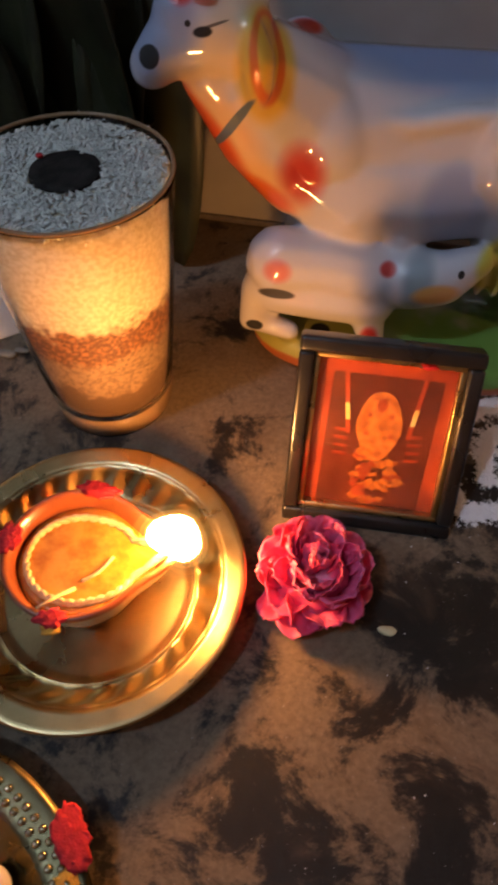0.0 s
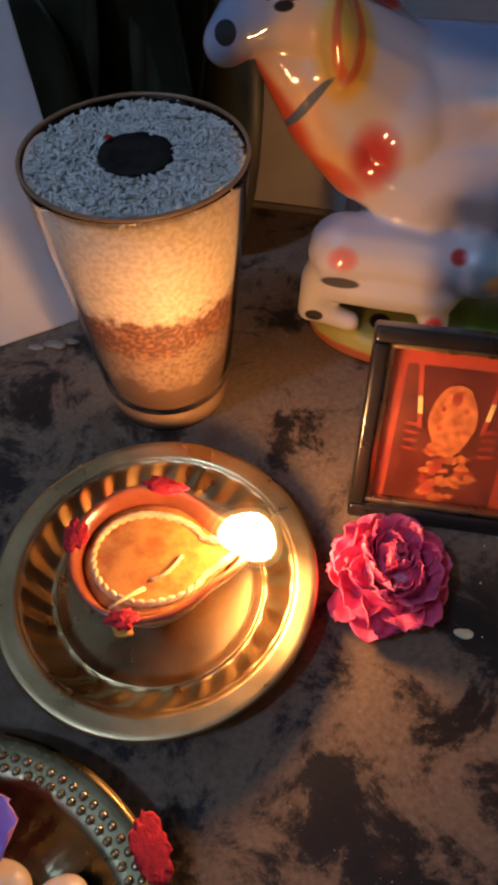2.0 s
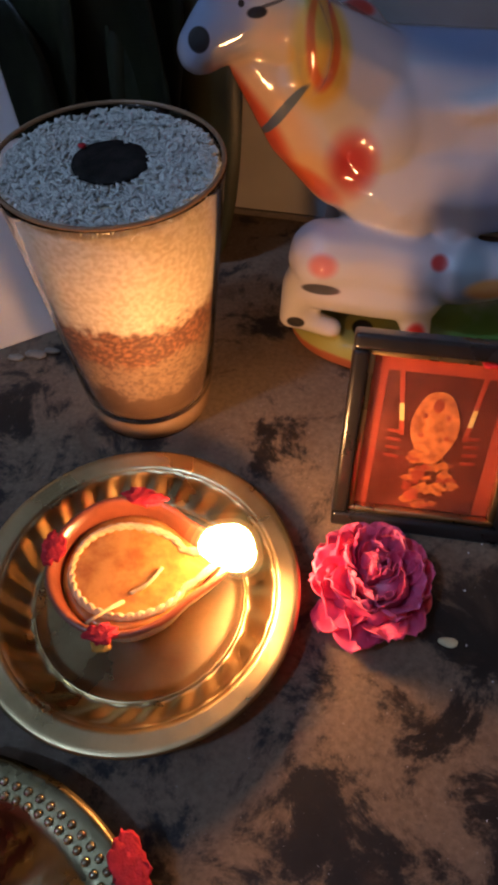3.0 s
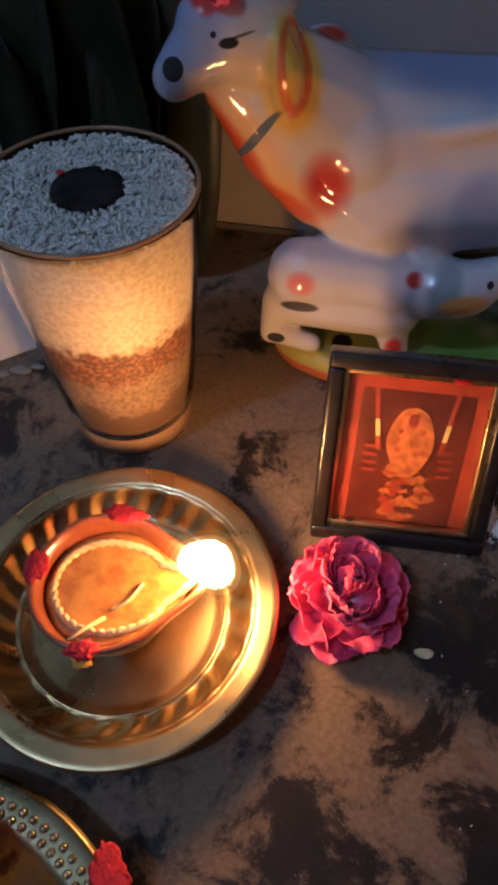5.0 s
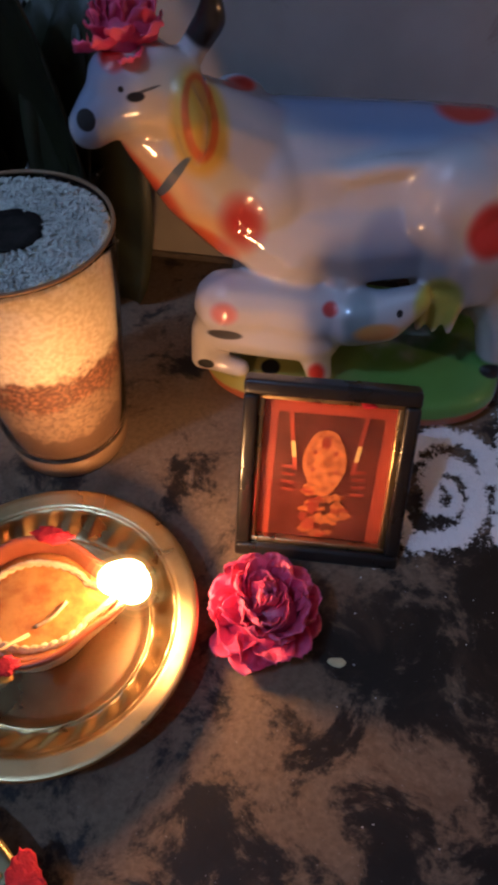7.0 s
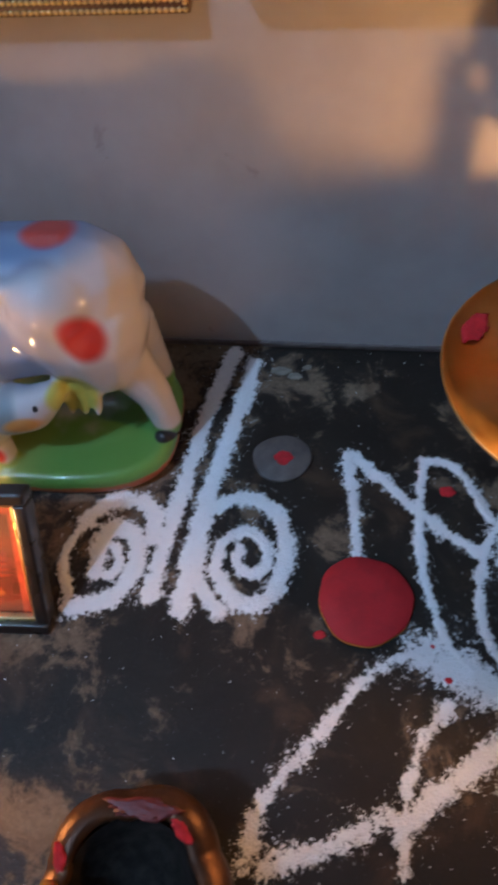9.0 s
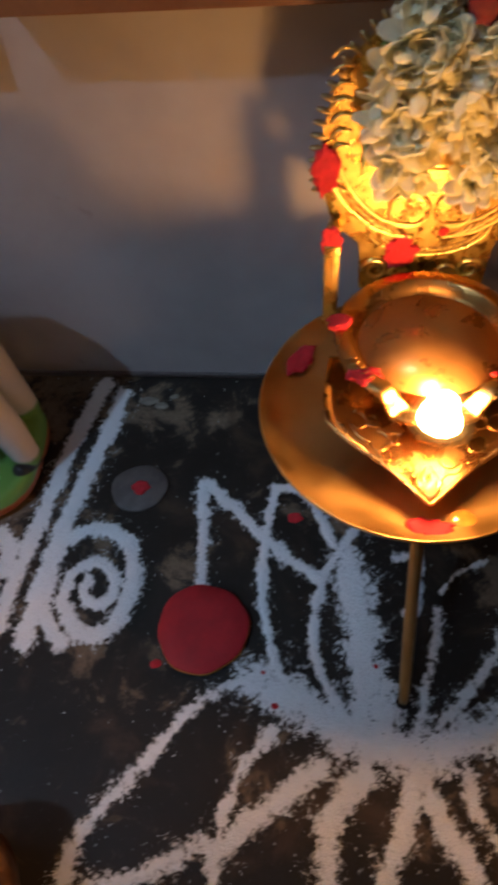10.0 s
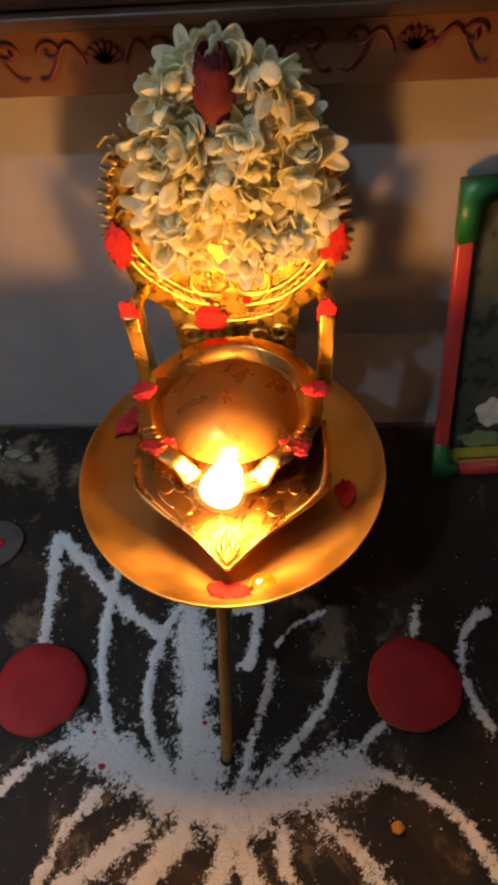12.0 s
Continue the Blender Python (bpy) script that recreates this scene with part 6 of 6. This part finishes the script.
def build_carved_board():
    x0, x1 = 0.175, 0.80
    L = x1 - x0
    f = thing("carved_board", (x0, WALL_Y, 0.2225), "carved teak board with painted ochre frieze on the wall", "carved board")
    part("frieze", box((L, 0.020, 0.0230), (L / 2, -0.0102, 0.0115), 0.0008), M_FRIEZE, f, "ochre frieze painted with maroon vines", flat=True)
    part("moulding", tube([(0, -0.0235, 0.0258), (L, -0.0235, 0.0258)], 0.0024, 10), M_WOOD, f)
    part("moulding", box((L, 0.026, 0.005), (L / 2, -0.0132, 0.0262), 0.001), M_WOOD, f)
    part("panel", box((L, 0.022, 0.110), (L / 2, -0.0112, 0.0845), 0.001), M_WOOD, f, flat=True)
    y = -0.0206
    span = 0.054
    for k in range(int(L / span)):
        cx = span * (k + 0.5)
        for j in range(7):
            a = math.radians(20 + 140 * j / 6)
            bm = petal(0.0075, 0.0030, 0.0, 0.0, 0.0004, 5, 3, 0.85)
            part("flower_petal", bm, M_MAROON, f, at=pose(cx, y, 0.0115, 90, 0, 0) @ pose(0, 0, 0, 0, 0, math.degrees(a)))
        for s in (-1, 1):
            pts = [(cx + s * (0.007 + 0.018 * u), y, 0.0115 + 0.0075 * math.sin(u * 5.2) * (1 - 0.3 * u)) for u in (i / 14 for i in range(15))]
            part("vine", tube(pts, 0.0007, 6), M_MAROON, f)
            pts = [(cx + s * (0.019 + 0.0045 * math.cos(a) * (1 - i / 18)), y, 0.0155 + 0.0040 * math.sin(a) * (1 - i / 18)) for i, a in ((i, i * 0.55) for i in range(14))]
            part("vine", tube(pts, 0.0007, 6), M_MAROON, f)
    for k in range(int(L / 0.0105)):
        cx = 0.006 + 0.0105 * k
        lean = 0.002 * math.sin(k * 1.7)
        pts = [(cx - 0.003, -0.0224, 0.034), (cx + lean, -0.0240, 0.040), (cx + 0.003, -0.0224, 0.047), (cx - 0.001, -0.0236, 0.054)]
        part("carving", tube(spline(pts, 5), 0.0016, 6), M_WOOD, f)


def build_floor_print():
    w, h, b = 0.120, 0.178, 0.0075
    f = thing("framed_print", (0.4575, 0.3150, 0.0), "red-framed print with green corners leaning on the wall", "picture")
    f.matrix_basis = pose(0.4570, 0.3150, 0.0, 0, 0, 2) @ pose(0, 0, 0, -9.0, -3.0, 0)
    d = 0.007
    for name, size, pos in (("rail", (w - 0.03, d, b), (w / 2, d / 2, b / 2)), ("rail", (w - 0.03, d, b), (w / 2, d / 2, h - b / 2)), ("stile", (b, d, h - 0.05), (b / 2, d / 2, h / 2)), ("stile", (b, d, h - 0.05), (w - b / 2, d / 2, h / 2))):
        part(name, box(size, pos, 0.0012), M_RED_PLASTIC, f)
    for x, z, sx, sz in ((0, 0, 1, 1), (w, 0, -1, 1), (0, h, 1, -1), (w, h, -1, -1)):
        c = [(x, z), (x + sx * 0.016, z), (x + sx * 0.0145, z + sz * 0.0075), (x + sx * 0.0085, z + sz * 0.0105), (x + sx * 0.0080, z + sz * 0.0255), (x, z + sz * 0.027)]
        part("corner_cap", plate_outline(c if sx * sz > 0 else c[::-1], d + 0.002), M_GREEN_PLASTIC, f, "green plastic corner cap", at=pose(0, -0.001, 0))
    pr = part("print", box((w - 2 * b + 0.002, 0.001, h - 2 * b + 0.002), (w / 2, 0.0052, h / 2)), M_PRINT_NIGHT, f, flat=True)

    def flat(name, pts, mat, dy=0.0):
        part(name, plate_outline(pts, 0.0003), mat, pr, at=pose(0, 0.0042 - dy, 0), flat=True)

    def oval(cx, cz, rx, rz, wob=0.0, n=30):
        return [(cx + rx * (1 + wob * math.sin(5 * a)) * math.cos(a), cz + rz * (1 + wob * math.cos(7 * a)) * math.sin(a)) for a in (2 * math.pi * k / n for k in range(n))]

    flat("band", [(b, b), (w - b, b), (w - b, b + 0.0115), (b, b + 0.0115)], M_PRINT_YELLOW)
    for k in range(5):
        flat("print_bar", [(0.040 + 0.013 * k, b + 0.0060), (0.050 + 0.013 * k, b + 0.0060), (0.050 + 0.013 * k, b + 0.0085), (0.040 + 0.013 * k, b + 0.0085)], M_MAROON, 0.0003)
    for k in range(3):
        flat("print_bar", [(0.014 + 0.030 * k, b + 0.0022), (0.040 + 0.030 * k, b + 0.0022), (0.040 + 0.030 * k, b + 0.0036), (0.014 + 0.030 * k, b + 0.0036)], M_MAROON, 0.0003)
    flat("oval", oval(0.042, 0.112, 0.016, 0.026, 0.08), M_PRINT_GOLD, 0.0)
    flat("oval", oval(0.044, 0.100, 0.011, 0.014, 0.1), M_PRINT_DARK, 0.0003)
    flat("oval", oval(0.050, 0.050, 0.020, 0.020, 0.12), M_PRINT_DARK, 0.0)
    flat("oval", oval(0.030, 0.046, 0.009, 0.010, 0.14), M_PRINT_PALE, 0.0003)
    flat("oval", oval(0.026, 0.026, 0.012, 0.006, 0.2), M_PRINT_GREEN, 0.0002)
    flat("oval", oval(0.055, 0.030, 0.016, 0.007, 0.2), M_PRINT_PALE, 0.0003)
    flat("oval", oval(0.040, 0.068, 0.006, 0.006, 0.15), M_PRINT_PALE, 0.0004)
    pane = part("pane", box((w - 2 * b, 0.0007, h - 2 * b), (w / 2, 0.0022, h / 2)), glass_mat("print_glass", (1, 1, 1), 0.06), f, flat=True)
    pane.visible_shadow = False
    part("backing", box((w - 0.004, 0.0015, h - 0.004), (w / 2, 0.0074, h / 2)), M_WOOD, f)


build_wall_picture()
build_carved_board()
build_floor_print()


# ---- lotus bowl near the camera ----
def build_lotus_bowl():
    c = thing("lotus_bowl", (0.1640, 0.0560, 0.0), "petal-lobed brass bowl with a near-black inside", "bowl")
    lob = lambda r, z, a: (r * (1 + 0.20 * abs(math.cos(2.5 * a + 0.3)) * (z / 0.055) ** 1.2) * math.cos(a), r * (1 + 0.20 * abs(math.cos(2.5 * a + 0.3)) * (z / 0.055) ** 1.2) * math.sin(a), z - 0.006 * (1 - abs(math.cos(2.5 * a + 0.3))) * (z / 0.055) ** 3)
    prof = [(0, 0), (0.018, 0), (0.019, 0.003), (0.013, 0.008), (0.012, 0.014), (0.020, 0.022), (0.0280, 0.032), (0.0300, 0.040), (0.0285, 0.048), (0.0245, 0.0535), (0.0215, 0.0550), (0.0200, 0.0540), (0.0195, 0.0500)]
    prof = [(r * 1.14, z * 0.72) for r, z in prof]
    # body brass coloured dark for the dimly lit back of the bowl
    part("body", lathe(prof, 128, lob), surface("dim_bowl_brass", (0.05, 0.022, 0.012), (0.15, 0.065, 0.028), 0.42, 0.7, 60, 500, 0.4, 0.0006), c)
    # gold lobes stand for the rim's front catching the light
    for a0, a1 in ((178, 238), (-62, 0)):
        rim = [(0.0285 * math.cos(math.radians(a0 + (a1 - a0) * i / 9)), 0.0285 * math.sin(math.radians(a0 + (a1 - a0) * i / 9)), 0.0375) for i in range(10)]
        part("lobe", tube(rim, lambda t: 0.0026 + 0.0056 * math.sin(math.pi * t), 12), M_GOLD, c, "gold lobe for the lit front of the rim")
    part("lining", lathe([(0.0238, 0.0366), (0.0215, 0.0300), (0.0150, 0.0200), (0.0080, 0.0150), (0, 0.0140)], 64), M_CHAR, c, "near-black inside")
    part("vermilion_mark", dab((0.0022, 0.0050, 0.0016), 260, 120), M_KUMKUM, c, at=pose(-0.0270, 0.0080, 0.0392, 0, 0, 20))
    # red-brown patch paints the dim back rim
    part("rim_tint", dab((0.0130, 0.0040, 0.0016), 200, 123), M_MAROON, c, "red-brown tint for the dim back of the rim", at=pose(0.0010, 0.0262, 0.0390))
    part("vermilion_mark", dab((0.0050, 0.0022, 0.0016), 260, 121), M_KUMKUM, c, at=pose(0.0160, 0.0205, 0.0392, 0, 0, -40))


build_lotus_bowl()
